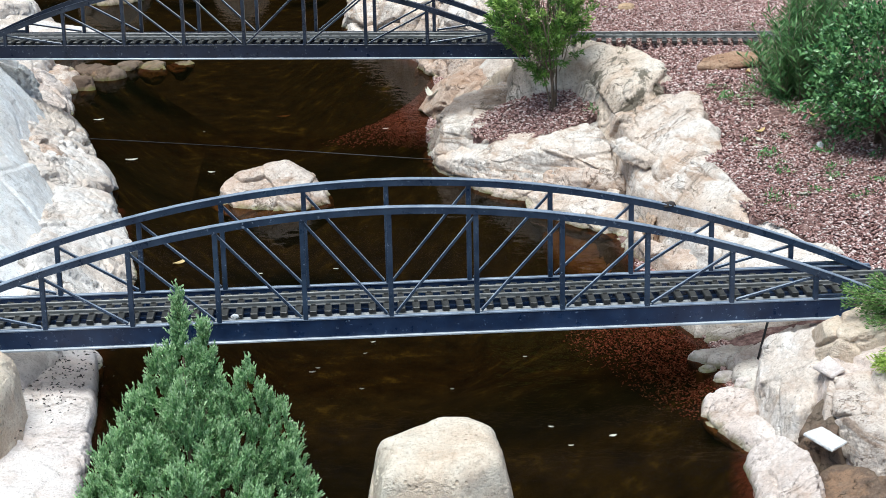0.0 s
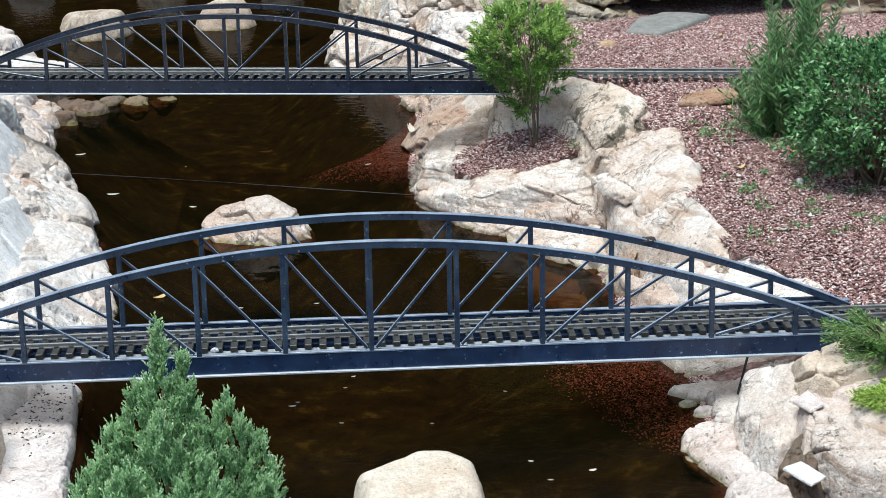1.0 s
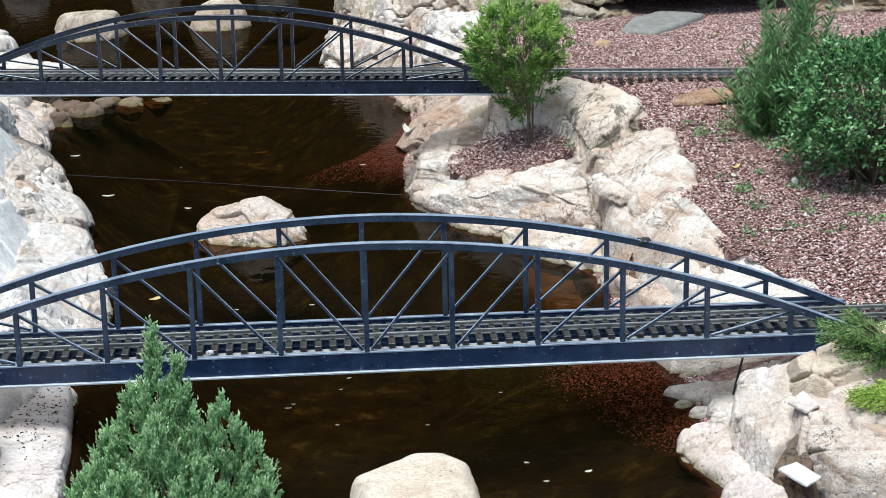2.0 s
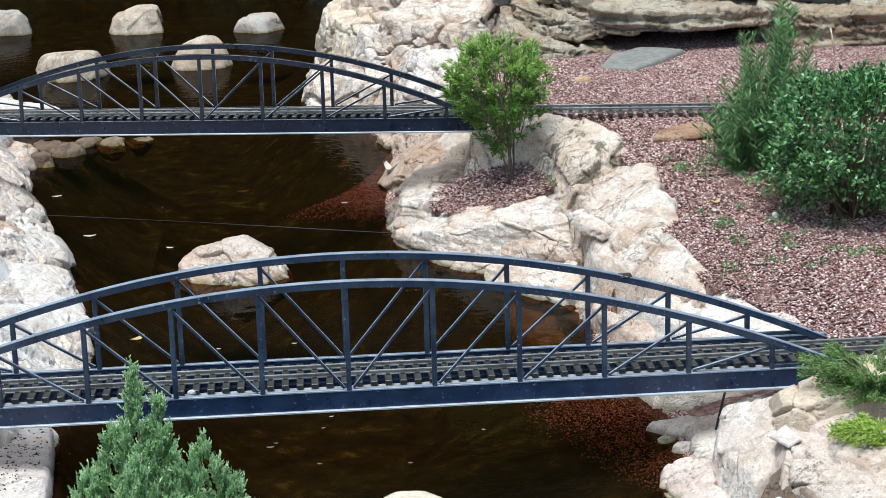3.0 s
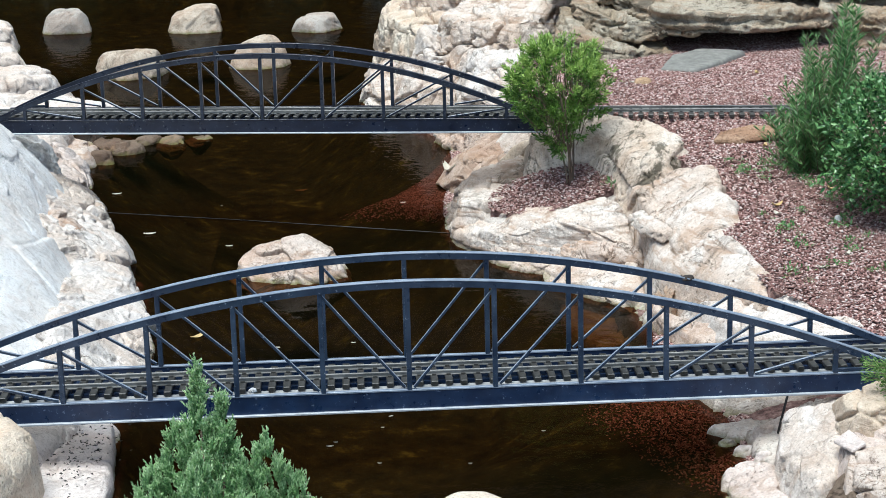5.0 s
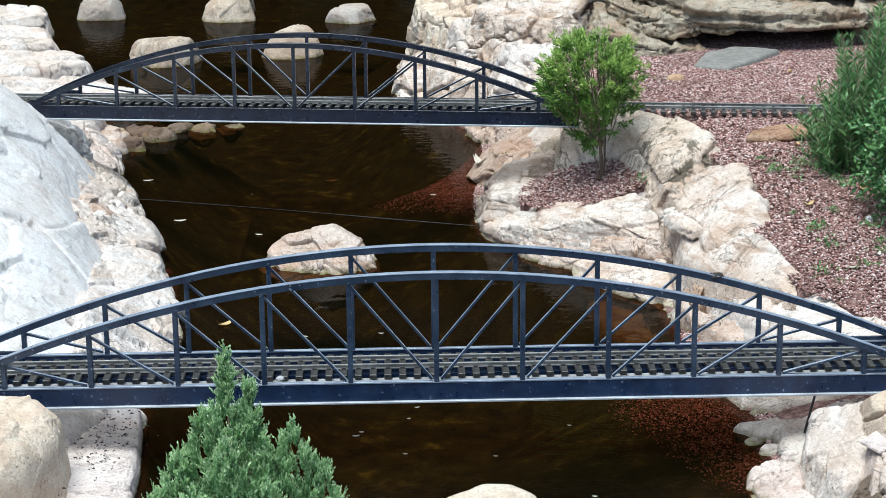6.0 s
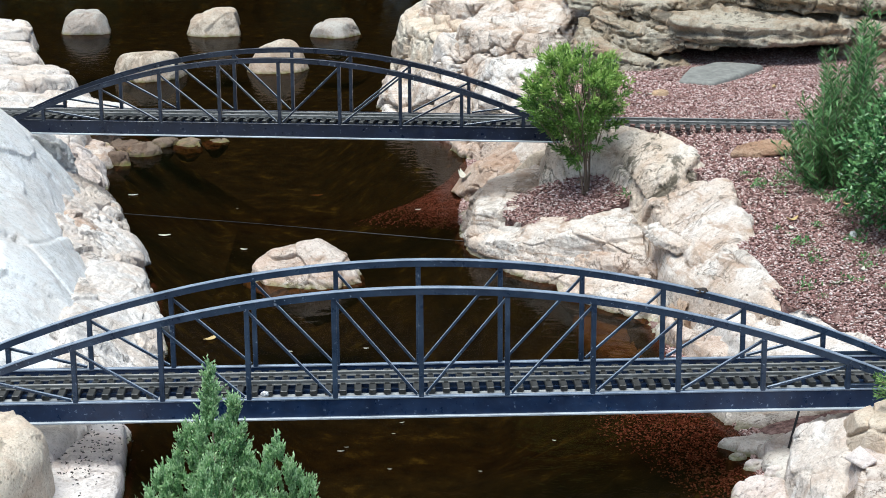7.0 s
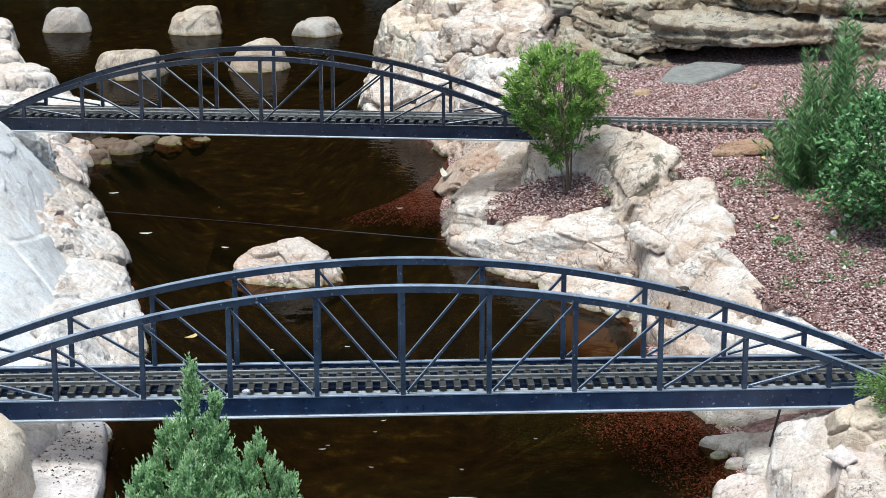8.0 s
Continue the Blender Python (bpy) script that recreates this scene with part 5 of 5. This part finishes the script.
def juniper(at, reach, high, seed, sprays, label, leaf=LEAF_JUN):
    top = tagged(empty("creeping_juniper", at), label, "juniper")
    rng = np.random.default_rng(seed)
    lines, pos, way = [], [], []
    for j in range(sprays):
        a = rng.uniform(0, math.tau)
        out = np.array([math.cos(a), math.sin(a) * 0.7, 0])
        ln = reach * rng.uniform(0.45, 1.0)
        rise = high * rng.uniform(0.2, 1.0)
        root, tip = np.array([0, 0, 0.0]), out * ln + [0, 0, rise]
        bend = out * ln * 0.5 + [0, 0, rise * 0.75]
        lines.append([tuple(root), tuple(bend), tuple(tip)])
        m = 190
        s = rng.uniform(0.3, 1.0, (m, 1))
        p = 2 * bend * s * (1 - s) + tip * s ** 2
        pos.append(p + rng.normal(0, 0.0042, (m, 3)))
        fwd = (tip - bend) / np.linalg.norm(tip - bend)
        way.append(fwd + unit(rng, m) * 0.8)
    stems("stem", lines, 0.0025, BARK, top, 4)
    pos, way = np.concatenate(pos), np.concatenate(way)
    leaf_mesh("foliage", pos, way, unit(rng, len(pos)), rng.uniform(0.0055, 0.011, len(pos)), rng.uniform(0.0016, 0.0027, len(pos)), leaf, top)
    return top


small_tree((0.468, 1.54, 0.155))
needle_bush((0.98, 1.12, 0.25))
glossy_bush((1.16, 0.83, 0.22))
dwarf_conifer((-0.317, -0.55, 0.0))
juniper((0.885, -0.235, 0.185), 0.15, 0.07, 31, 120, "spreading green juniper over the bank rocks")
juniper((0.85, -0.39, 0.17), 0.095, 0.015, 32, 60, "low yellow-green juniper spray hanging over rock", LEAF_LIME)


# ---- loose ground cover ----
def gravel():
    rng = np.random.default_rng(41)
    n = 400000
    x, y = rng.uniform(-0.2, 1.8, n), rng.uniform(-0.75, 3.4, n)
    more = rng.random((70000, 3))
    x = np.r_[x, 0.05 + 0.6 * more[:, 0]]
    y = np.r_[y, np.where(more[:, 2] < 0.6, -0.2 + 0.95 * more[:, 1], 1.95 + 0.85 * more[:, 1])]
    n = len(x)
    xr = np.interp(y, POND_Y, POND_R)
    wet = 0.36 * np.exp(-((y - 2.33) / 0.28) ** 2) + np.interp(y, (-0.17, -0.05, 0.10, 0.40, 0.60, 0.75), (0, 0.09, 0.17, 0.22, 0.2, 0))
    xg = np.interp(y, GRAVEL_Y, GRAVEL_X) - 0.05
    bed = bed_at(x, y)[0] < 1.22
    shore = (wet > 0.03) & (x > xr - wet * rng.uniform(0.05, 1.0, n) ** 1.2) & (x < xr + 0.03)
    keep = (x > xg + 0.02) | bed | shore
    x, y = x[keep], y[keep]
    z = np.where(bed[keep], bed_at(x, y)[1], ground_z(x, y)) + 0.001
    m = len(x)
    shape = np.array([(1, 0, 0), (-1, 0, 0), (0, 1, 0), (0, -1, 0), (0, 0, 1), (0, 0, -1)], dtype=float)
    size = np.c_[rng.uniform(0.0026, 0.007, m), rng.uniform(0.002, 0.0045, m), rng.uniform(0.001, 0.0026, m)]
    size = size * np.where(z < 0, 0.62, 1.0)[:, None]
    v = shape[None] * size[:, None, :] * rng.uniform(0.7, 1.25, (m, 6, 1))
    v += rng.normal(0, 0.0006, v.shape)
    a, b = rng.uniform(0, math.tau, m), rng.normal(0, 0.35, m)
    vx, vz = v[:, :, 0] * np.cos(b)[:, None] - v[:, :, 2] * np.sin(b)[:, None], v[:, :, 0] * np.sin(b)[:, None] + v[:, :, 2] * np.cos(b)[:, None]
    v = np.stack([vx * np.cos(a)[:, None] - v[:, :, 1] * np.sin(a)[:, None], vx * np.sin(a)[:, None] + v[:, :, 1] * np.cos(a)[:, None], vz], axis=2)
    v += np.stack([x, y, z + rng.uniform(0, 0.003, m)], axis=1)[:, None, :]
    f = np.array([(0, 2, 4), (2, 1, 4), (1, 3, 4), (3, 0, 4), (2, 0, 5), (1, 2, 5), (3, 1, 5), (0, 3, 5)])
    tris = (f[None] + (np.arange(m) * 6)[:, None, None]).reshape(-1, 3)
    tagged(many_tris("gravel", v.reshape(-1, 3), tris, CHIPS), "dusty red and pink stone chippings", "gravel", kind="stuff")


gravel()


# ---- woods that close the place behind the garden ----
def woods():
    rng = np.random.default_rng(51)
    n = 42000
    a = rng.uniform(-1.25, 1.25, n)
    r = rng.uniform(11, 16, n)
    top = 8.5 + 1.5 * np.sin(a * 9) + 0.8 * np.sin(a * 23)
    z = rng.uniform(0.6, 1, n) ** 0.5 * rng.random(n) ** 0.6 * top
    pos = np.c_[np.sin(a) * r, np.cos(a) * r, z]
    leaf_mesh("woods", pos, unit(rng, n), unit(rng, n), rng.uniform(0.35, 0.8, n), rng.uniform(0.3, 0.6, n), LEAF_WOODS, None)
    tagged(bpy.data.objects["woods"], "dark woodland foliage behind the garden", "woods", kind="stuff")


woods()


# ---- small things ----
STONE_GREY = plain("smooth_grey_paver", (0.245, 0.24, 0.215), 0.85, 0.4)
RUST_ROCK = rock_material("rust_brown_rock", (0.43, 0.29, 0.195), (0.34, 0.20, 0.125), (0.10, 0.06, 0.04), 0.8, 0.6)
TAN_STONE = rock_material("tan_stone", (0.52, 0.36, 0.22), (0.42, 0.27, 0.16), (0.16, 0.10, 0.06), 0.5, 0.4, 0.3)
DRY_LEAF = plain("dry_leaf", (0.62, 0.45, 0.20), 0.7, 0.3)
PALE_BIT = plain("pale_floating_bit", (0.62, 0.58, 0.48), 0.7, 0.3)
DARK_BIT = plain("dark_leaf_litter", (0.05, 0.04, 0.035), 0.9, 0.4)
IRON = plain("dark_iron", (0.02, 0.02, 0.022), 0.6, 0.3)
CABLE = plain("grey_cable", (0.05, 0.045, 0.04), 0.7, 0.3)

stone("paver", [(0.83, 2.30), (0.93, 2.25), (1.03, 2.36), (1.13, 2.50), (1.0, 2.56), (0.9, 2.5)], 0.343, STONE_GREY, "smooth grey paving stone half sunk in gravel", 0.30, (0.02, 0.04), 8.0, 0.01, 0.006, rough=0.002, broken=6.0, joints=0.2, seed=91)
stone("flat_rock", [(0.815, 1.39), (0.88, 1.365), (0.99, 1.37), (1.0, 1.42), (0.92, 1.45), (0.84, 1.43)], 0.314, RUST_ROCK, "flat rust-brown rock beside the far track", 0.25, (0.12, 0.2), 12.0, 0.004, 0.003, thick=0.011, rough=0.005, broken=12.0, strata=(0.012, 0.006, -0.15, -0.2), seed=92)
stone("flat_rock", blob(0.747, 2.12, 0.026, 0.018, 0.3, 93), 0.337, TAN_STONE, "small tan stone lying on gravel", 0.31, (0, 0), 5.0, 0.01, 0.003, rough=0.003, broken=20.0, seed=93)
stone("pebble", blob(0.985, 0.835, 0.007, 0.006, 0.3, 94), 0.236, ROCK_WHITE, "small white pebble on red gravel", 0.215, (0, 0), 4.0, 0.006, 0.0015, rough=0.001, broken=40.0, seed=94)
stone("pebble", blob(-0.279, 0.02, 0.006, 0.005, 0.3, 95), 0.166, ROCK_WHITE, "small white pebble lying on the track", 0.1575, (0, 0), 4.0, 0.005, 0.0015, rough=0.001, broken=40.0, seed=95)


def flake(name, at, length, width, turn, mat, label, curl=0.15, group=""):
    """A curled leaf or flake with some thickness."""
    bm = bmesh.new()
    rows = 7
    top, low = [], []
    for i in range(rows):
        u = i / (rows - 1)
        w = width * math.sin(math.pi * (0.06 + 0.88 * u)) ** 0.8
        z = curl * length * (u - 0.5) ** 2 * 2
        top.append([bm.verts.new(((u - 0.5) * length, v * w / 2, z + abs(v) * curl * width * 0.6 + 0.0008)) for v in (-1, -0.4, 0.4, 1)])
        low.append([bm.verts.new(((u - 0.5) * length, v * w / 2, z + abs(v) * curl * width * 0.6)) for v in (-1, -0.4, 0.4, 1)])
    for a in range(rows - 1):
        for k in range(3):
            bm.faces.new((top[a][k], top[a + 1][k], top[a + 1][k + 1], top[a][k + 1]))
            bm.faces.new((low[a][k], low[a][k + 1], low[a + 1][k + 1], low[a + 1][k]))
        bm.faces.new((top[a][0], low[a][0], low[a + 1][0], top[a + 1][0]))
        bm.faces.new((top[a][3], top[a + 1][3], low[a + 1][3], low[a][3]))
    ob = part(name, bm, mat, None, label, True)
    ob.location, ob.rotation_euler = at, (0, 0, turn)
    return tagged(ob, "", "leaf", group)


flake("floating_leaf", (-0.453, 0.856, 0.001), 0.042, 0.016, 0.9, DRY_LEAF, "yellow-brown dead leaf floating on the pond", 0.2)
flake("dry_leaf", (0.19, 2.25, 0.045), 0.06, 0.03, 2.2, PALE_BIT, "pale curled dry leaf on the gravel shore", 0.7)
flake("floating_leaf", (-0.258, 2.298, -0.004), 0.04, 0.02, 0.2, RUST_ROCK, "reddish dead leaf sunk in the pond", 0.1)
# pale flakes for floating scraps, and for glints of sky on the water
BITS = ((-0.661, 1.813, 0.034), (-0.433, 1.649, 0.02), (-0.484, 2.119, 0.006), (-0.812, 2.316, 0.03), (0.043, 2.075, 0.018), (-0.149, 0.145, 0.014), (-0.139, 0.165, 0.009), (-0.032, 0.294, 0.010), (-0.049, 0.233, 0.008), (-0.19, -0.091, 0.02), (-0.104, 0.77, 0.012), (-0.269, 0.757, 0.010), (-0.421, 0.616, 0.009), (0.265, -0.163, 0.010), (0.365, -0.213, 0.014), (0.289, -0.246, 0.010), (0.106, 0.031, 0.008), (-0.058, 0.05, 0.009), (0.255, 0.18, 0.008))
rnd = random.Random(12)
for x, y, size in BITS:
    flake("floating_bit", (x, y, 0.0012), size, size * rnd.uniform(0.35, 0.6), rnd.uniform(-0.4, 0.4), PALE_BIT, "pale flake on the pond, for floating scraps and sky glints", 0.12, "scraps floating on the pond")


def litter():
    """Dark scraps strewn over the low slab by the bridge end."""
    rng = np.random.default_rng(61)
    n = 190
    pos = np.c_[rng.normal(-0.60, 0.035, n), rng.normal(0.08, 0.12, n), np.full(n, 0.046)]
    ob = leaf_mesh("leaf_litter", pos, np.c_[rng.normal(size=(n, 2)), np.zeros(n)], np.tile([0, 0, 1.0], (n, 1)), rng.uniform(0.004, 0.011, n), rng.uniform(0.0025, 0.005, n), DARK_BIT, None, 0.5)
    tagged(ob, "dark leaf litter scattered on a pale slab", "leaf litter", kind="stuff")


litter()


def rod(name, pts, radius, mat, label, category):
    bm = bmesh.new()
    tube(bm, [Vector(p) for p in pts], [radius] * len(pts), 8)
    return tagged(part(name, bm, mat, None, label, True), "", category)


rod("support_rod", [(0.684, 0.022, 0.118), (0.664, 0.012, 0.042)], 0.0023, IRON, "dark iron rod propping the bridge end", "rod")
rod("cable", [(-0.99, 2.15, -0.001), (-0.7, 2.045, 0.0), (-0.4, 1.935, -0.001), (-0.1, 1.81, 0.0), (0.18, 1.70, -0.001)], 0.0018, CABLE, "thin grey cable lying across the pond", "cable")


rod("dry_stalk", [(1.578, 2.40, 0.330), (1.573, 2.405, 0.372), (1.566, 2.41, 0.410)], 0.0022, PALE_BIT, "thin pale dry stalk standing before the ledge", "stalk")
for x, y, turn, size in ((0.87, 0.93, 0.4, 0.030), (0.86, 0.885, 2.0, 0.022), (0.93, 1.33, 1.1, 0.024), (0.72, 2.12, 0.2, 0.022), (1.02, 1.02, 2.6, 0.026), (0.95, 0.62, 0.9, 0.022), (1.10, 2.2, 1.6, 0.025), (0.88, 0.56, 2.9, 0.018)):
    flake("dry_leaf", (x, y, float(ground_z(np.array(x), np.array(y))) + 0.004), size, size * 0.45, turn, PALE_BIT if size < 0.024 else DRY_LEAF, "curled dry leaf lying on red gravel", 0.5, "dry leaves on the gravel")


def weed(at, size, seed, label="small green weed sprouting from gravel"):
    top = tagged(empty("weed", at), label, "weed", "weeds in the gravel")
    rng = np.random.default_rng(seed)
    n = 34
    pos = rng.normal(0, size * 0.4, (n, 3)) * [1, 1, 0.25] + [0, 0, size * 0.2]
    lines = [[(0, 0, -0.005), tuple(p * 0.5), tuple(p)] for p in pos[:6]]
    stems("stem", lines, 0.0009, LEAF_JUN, top, 3)
    leaf_mesh("foliage", pos, unit(rng, n) + [0, 0, 0.3], unit(rng, n) * 0.5 + [0, 0, 1], rng.uniform(0.25, 0.5, n) * size, rng.uniform(0.10, 0.2, n) * size, LEAF_ROSE, top)


for i, (x, y, z, size) in enumerate(((0.862, 1.219, 0.262, 0.03), (0.885, 1.12, 0.255, 0.035), (0.865, 0.80, 0.218, 0.04), (0.87, 0.70, 0.205, 0.04), (1.0, 0.95, 0.24, 0.035), (0.92, 0.9, 0.232, 0.025), (1.076, 1.25, 0.268, 0.045), (0.98, 0.7, 0.21, 0.03), (0.83, 0.9, 0.225, 0.02), (1.06, 0.62, 0.20, 0.03))):
    weed((x, y, z), size * 0.8, 70 + i)
rnd = random.Random(77)
for i in range(46):
    x, y = rnd.uniform(0.82, 1.15), rnd.uniform(0.5, 1.3)
    weed((x, y, float(ground_z(np.array(x), np.array(y)))), rnd.uniform(0.012, 0.036), 120 + i)
weed((0.56, 1.45, 0.18), 0.03, 90, "small green sprig in the planting bed")


arch_top = NEAR_Z + arch_height(0.526 / 0.1524, 6.0, 0.1993)
stone("dirt_clump", blob(0.526, 0.1867, 0.013, 0.006, 0.0, 97, 7), arch_top + 0.007, DARK_BIT, "dark clump of dirt stuck on the bridge arch", arch_top - 0.004, (0, 0), 3.0, 0.005, 0.0015, rough=0.003, broken=60.0, seed=97)


# ---- the express train, waiting on the track short of the bridge ----
CREAM = plain("cream_coach_paint", (0.78, 0.70, 0.50), 0.35, 0.06)
RED = plain("wine_red_paint", (0.20, 0.012, 0.016), 0.3, 0.15)
ROOF = plain("silver_grey_roof_paint", (0.36, 0.42, 0.50), 0.35, 0.1)
UNDER = plain("black_underframe", (0.015, 0.015, 0.018), 0.6, 0.3)
PANE = plain("dark_tinted_pane", (0.03, 0.035, 0.04), 0.08, 0.1)
CHROME = plain("polished_trim", (0.6, 0.6, 0.58), 0.25, 0.1, 0.9)
LETTER = plain("gilt_lettering", (0.50, 0.40, 0.24), 0.5, 0.1)
HALF, SILL, BELT_LOW, BELT_TOP, CREST = 0.066, 0.030, 0.052, 0.100, 0.152


def shell(name, x0, x1, z0, z1, mat, parent, nose=0.0, label=""):
    """A band of a coach body between two heights, rounded in plan at the front where nose > 0; the roof band is arched."""
    bm = bmesh.new()
    rings = []
    n = 30
    for i in range(n + 1):
        u = i / n
        x = x0 + (x1 - x0) * u
        near_end = max(0.0, (x - (x1 - nose)) / nose) if nose else 0.0
        wide = HALF * math.sqrt(max(0.0, 1 - 0.97 * near_end ** 2.2))
        drop = 0.055 * near_end ** 2 if nose else 0.0
        if z1 > BELT_TOP + 0.001:
            pts = [(y * wide, z0 - drop * 0.4 + (z1 - z0 - drop * 0.6) * math.sqrt(max(0.0, 1 - abs(y) ** 2.6))) for y in [k / 8 - 1 for k in range(17)]]
        else:
            pts = [(-wide, z0), (-wide, z1 - drop * 0.4), (wide, z1 - drop * 0.4), (wide, z0)]
        rings.append([bm.verts.new((x, y, z)) for y, z in pts])
    for a, b in zip(rings, rings[1:]):
        for k in range(len(a) - 1):
            bm.faces.new((a[k], b[k], b[k + 1], a[k + 1]))
        bm.faces.new((a[-1], b[-1], b[0], a[0]))
    bm.faces.new(rings[0]), bm.faces.new(rings[-1][::-1])
    bmesh.ops.recalc_face_normals(bm, faces=bm.faces)
    return part(name, bm, mat, parent, label, True)


def pane(name, x, z, w, h, parent, round_one=False):
    for side in (-1, 1):
        bm = bmesh.new()
        if round_one:
            bmesh.ops.create_cone(bm, cap_ends=True, segments=20, radius1=w / 2, radius2=w / 2, depth=0.003, matrix=Matrix.Translation((x, side * (HALF + 0.0012), z)) @ Matrix.Rotation(math.pi / 2, 4, "X"))
        else:
            box(bm, x - w / 2, x + w / 2, side * HALF - 0.0005 if side > 0 else -HALF - 0.0018, HALF + 0.0018 if side > 0 else -HALF + 0.0005, z - h / 2, z + h / 2, 0.0015)
        glass = part(name, bm, PANE, parent, "dark window pane")
        bm = bmesh.new()
        if round_one:
            bmesh.ops.create_cone(bm, cap_ends=True, segments=20, radius1=w / 2 + 0.002, radius2=w / 2 + 0.002, depth=0.0016, matrix=Matrix.Translation((x, side * (HALF + 0.0006), z)) @ Matrix.Rotation(math.pi / 2, 4, "X"))
        else:
            box(bm, x - w / 2 - 0.0015, x + w / 2 + 0.0015, min(side * (HALF - 0.0003), side * (HALF + 0.001)), max(side * (HALF - 0.0003), side * (HALF + 0.001)), z - h / 2 - 0.0015, z + h / 2 + 0.0015)
        part("window_frame", bm, CHROME, glass)


def bogie(x, parent):
    bm = bmesh.new()
    box(bm, x - 0.055, x + 0.055, -0.045, 0.045, 0.010, 0.028, 0.003)
    frame_part = part("bogie", bm, UNDER, parent)
    for dx in (-0.032, 0.032):
        for y in (-0.024, 0.024):
            bm = bmesh.new()
            bmesh.ops.create_cone(bm, cap_ends=True, segments=20, radius1=0.014, radius2=0.014, depth=0.006, matrix=Matrix.Translation((x + dx, y, 0.0146)) @ Matrix.Rotation(math.pi / 2, 4, "X"))
            part("wheel", bm, CHROME, frame_part)


def coach(x0, x1, label, power=False):
    top = tagged(empty("train_coach" if not power else "train_power_car", (0, WIDTH / 2, NEAR_Z + 0.0096)), label, "train", "express train")
    nose = 0.20 if power else 0.0
    shell("underframe", x0 + 0.004, x1 - (0.06 if power else 0.004), 0.012, SILL, UNDER, top)
    shell("lower_panel", x0, x1 - 0.002, SILL, BELT_LOW, RED, top, nose, "wine-red lower panel")
    shell("window_band", x0, x1 - 0.05 if power else x1, BELT_LOW, BELT_TOP, CREAM, top, nose, "cream window band")
    shell("roof", x0, x1 - (0.17 if power else 0.0), BELT_TOP, CREST, ROOF, top, 0.0, "silver-grey roof")
    for z in (BELT_LOW, BELT_TOP - 0.001):
        for side in (-1, 1):
            bm = bmesh.new()
            box(bm, x0, x1 - (0.2 if power else 0), side * HALF - 0.001, side * HALF + 0.001, z - 0.0015, z + 0.0015)
            part("trim_strip", bm, RED if z > BELT_LOW else CHROME, top)
    if power:
        shell("nose_hood", x1 - 0.19, x1, BELT_LOW + 0.001, 0.140, RED, top, 0.19, "rounded wine-red nose")
        bm = bmesh.new()
        box(bm, x1 - 0.225, x1 - 0.155, -0.048, 0.048, 0.128, 0.160, 0.010)
        cab = part("driver_cab", bm, ROOF, top, "raised driver cab")
        for side in (-1, 1):
            bm = bmesh.new()
            box(bm, x1 - 0.212, x1 - 0.165, min(side * 0.0475, side * 0.0495), max(side * 0.0475, side * 0.0495), 0.140, 0.155)
            part("cab_window", bm, PANE, cab)
        bm = bmesh.new()
        box(bm, x1 - 0.1545, x1 - 0.1525, -0.038, 0.038, 0.139, 0.155)
        part("windscreen", bm, PANE, cab)
        for side in (-1, 1):
            bm = bmesh.new()
            bmesh.ops.create_uvsphere(bm, u_segments=14, v_segments=10, radius=0.008, matrix=Matrix.Translation((x1 - 0.022, side * 0.032, 0.062)))
            part("headlight", bm, CHROME, top, "chrome headlight")
        for dx in (0.13, 0.30, 0.345):
            pane("porthole", x1 - dx, 0.082, 0.016, 0.016, top, True)
        for dx in (0.42, 0.50, 0.55, 0.60, 0.65):
            pane("window", x1 - dx, 0.080, 0.026, 0.030, top)
        for i in range(15):
            bm = bmesh.new()
            x = x1 - 0.40 + i * 0.0135
            if i not in (5, 9):
                box(bm, x, x + 0.007, -HALF - 0.0014, -HALF + 0.0002, 0.093, 0.0975)
                part("lettering_bar", bm, LETTER, top)
            else:
                bm.free()
    else:
        for i in range(int((x1 - x0 - 0.08) / 0.083)):
            pane("window", x0 + 0.08 + i * 0.083, 0.078, 0.050, 0.032, top)
    bogie(x0 + 0.11, top)
    bogie(x1 - 0.15, top)


coach(-1.62, -0.92, "wine-red and cream power car with a rounded nose", True)
coach(-2.42, -1.64, "wine-red and cream coach with a silver roof")
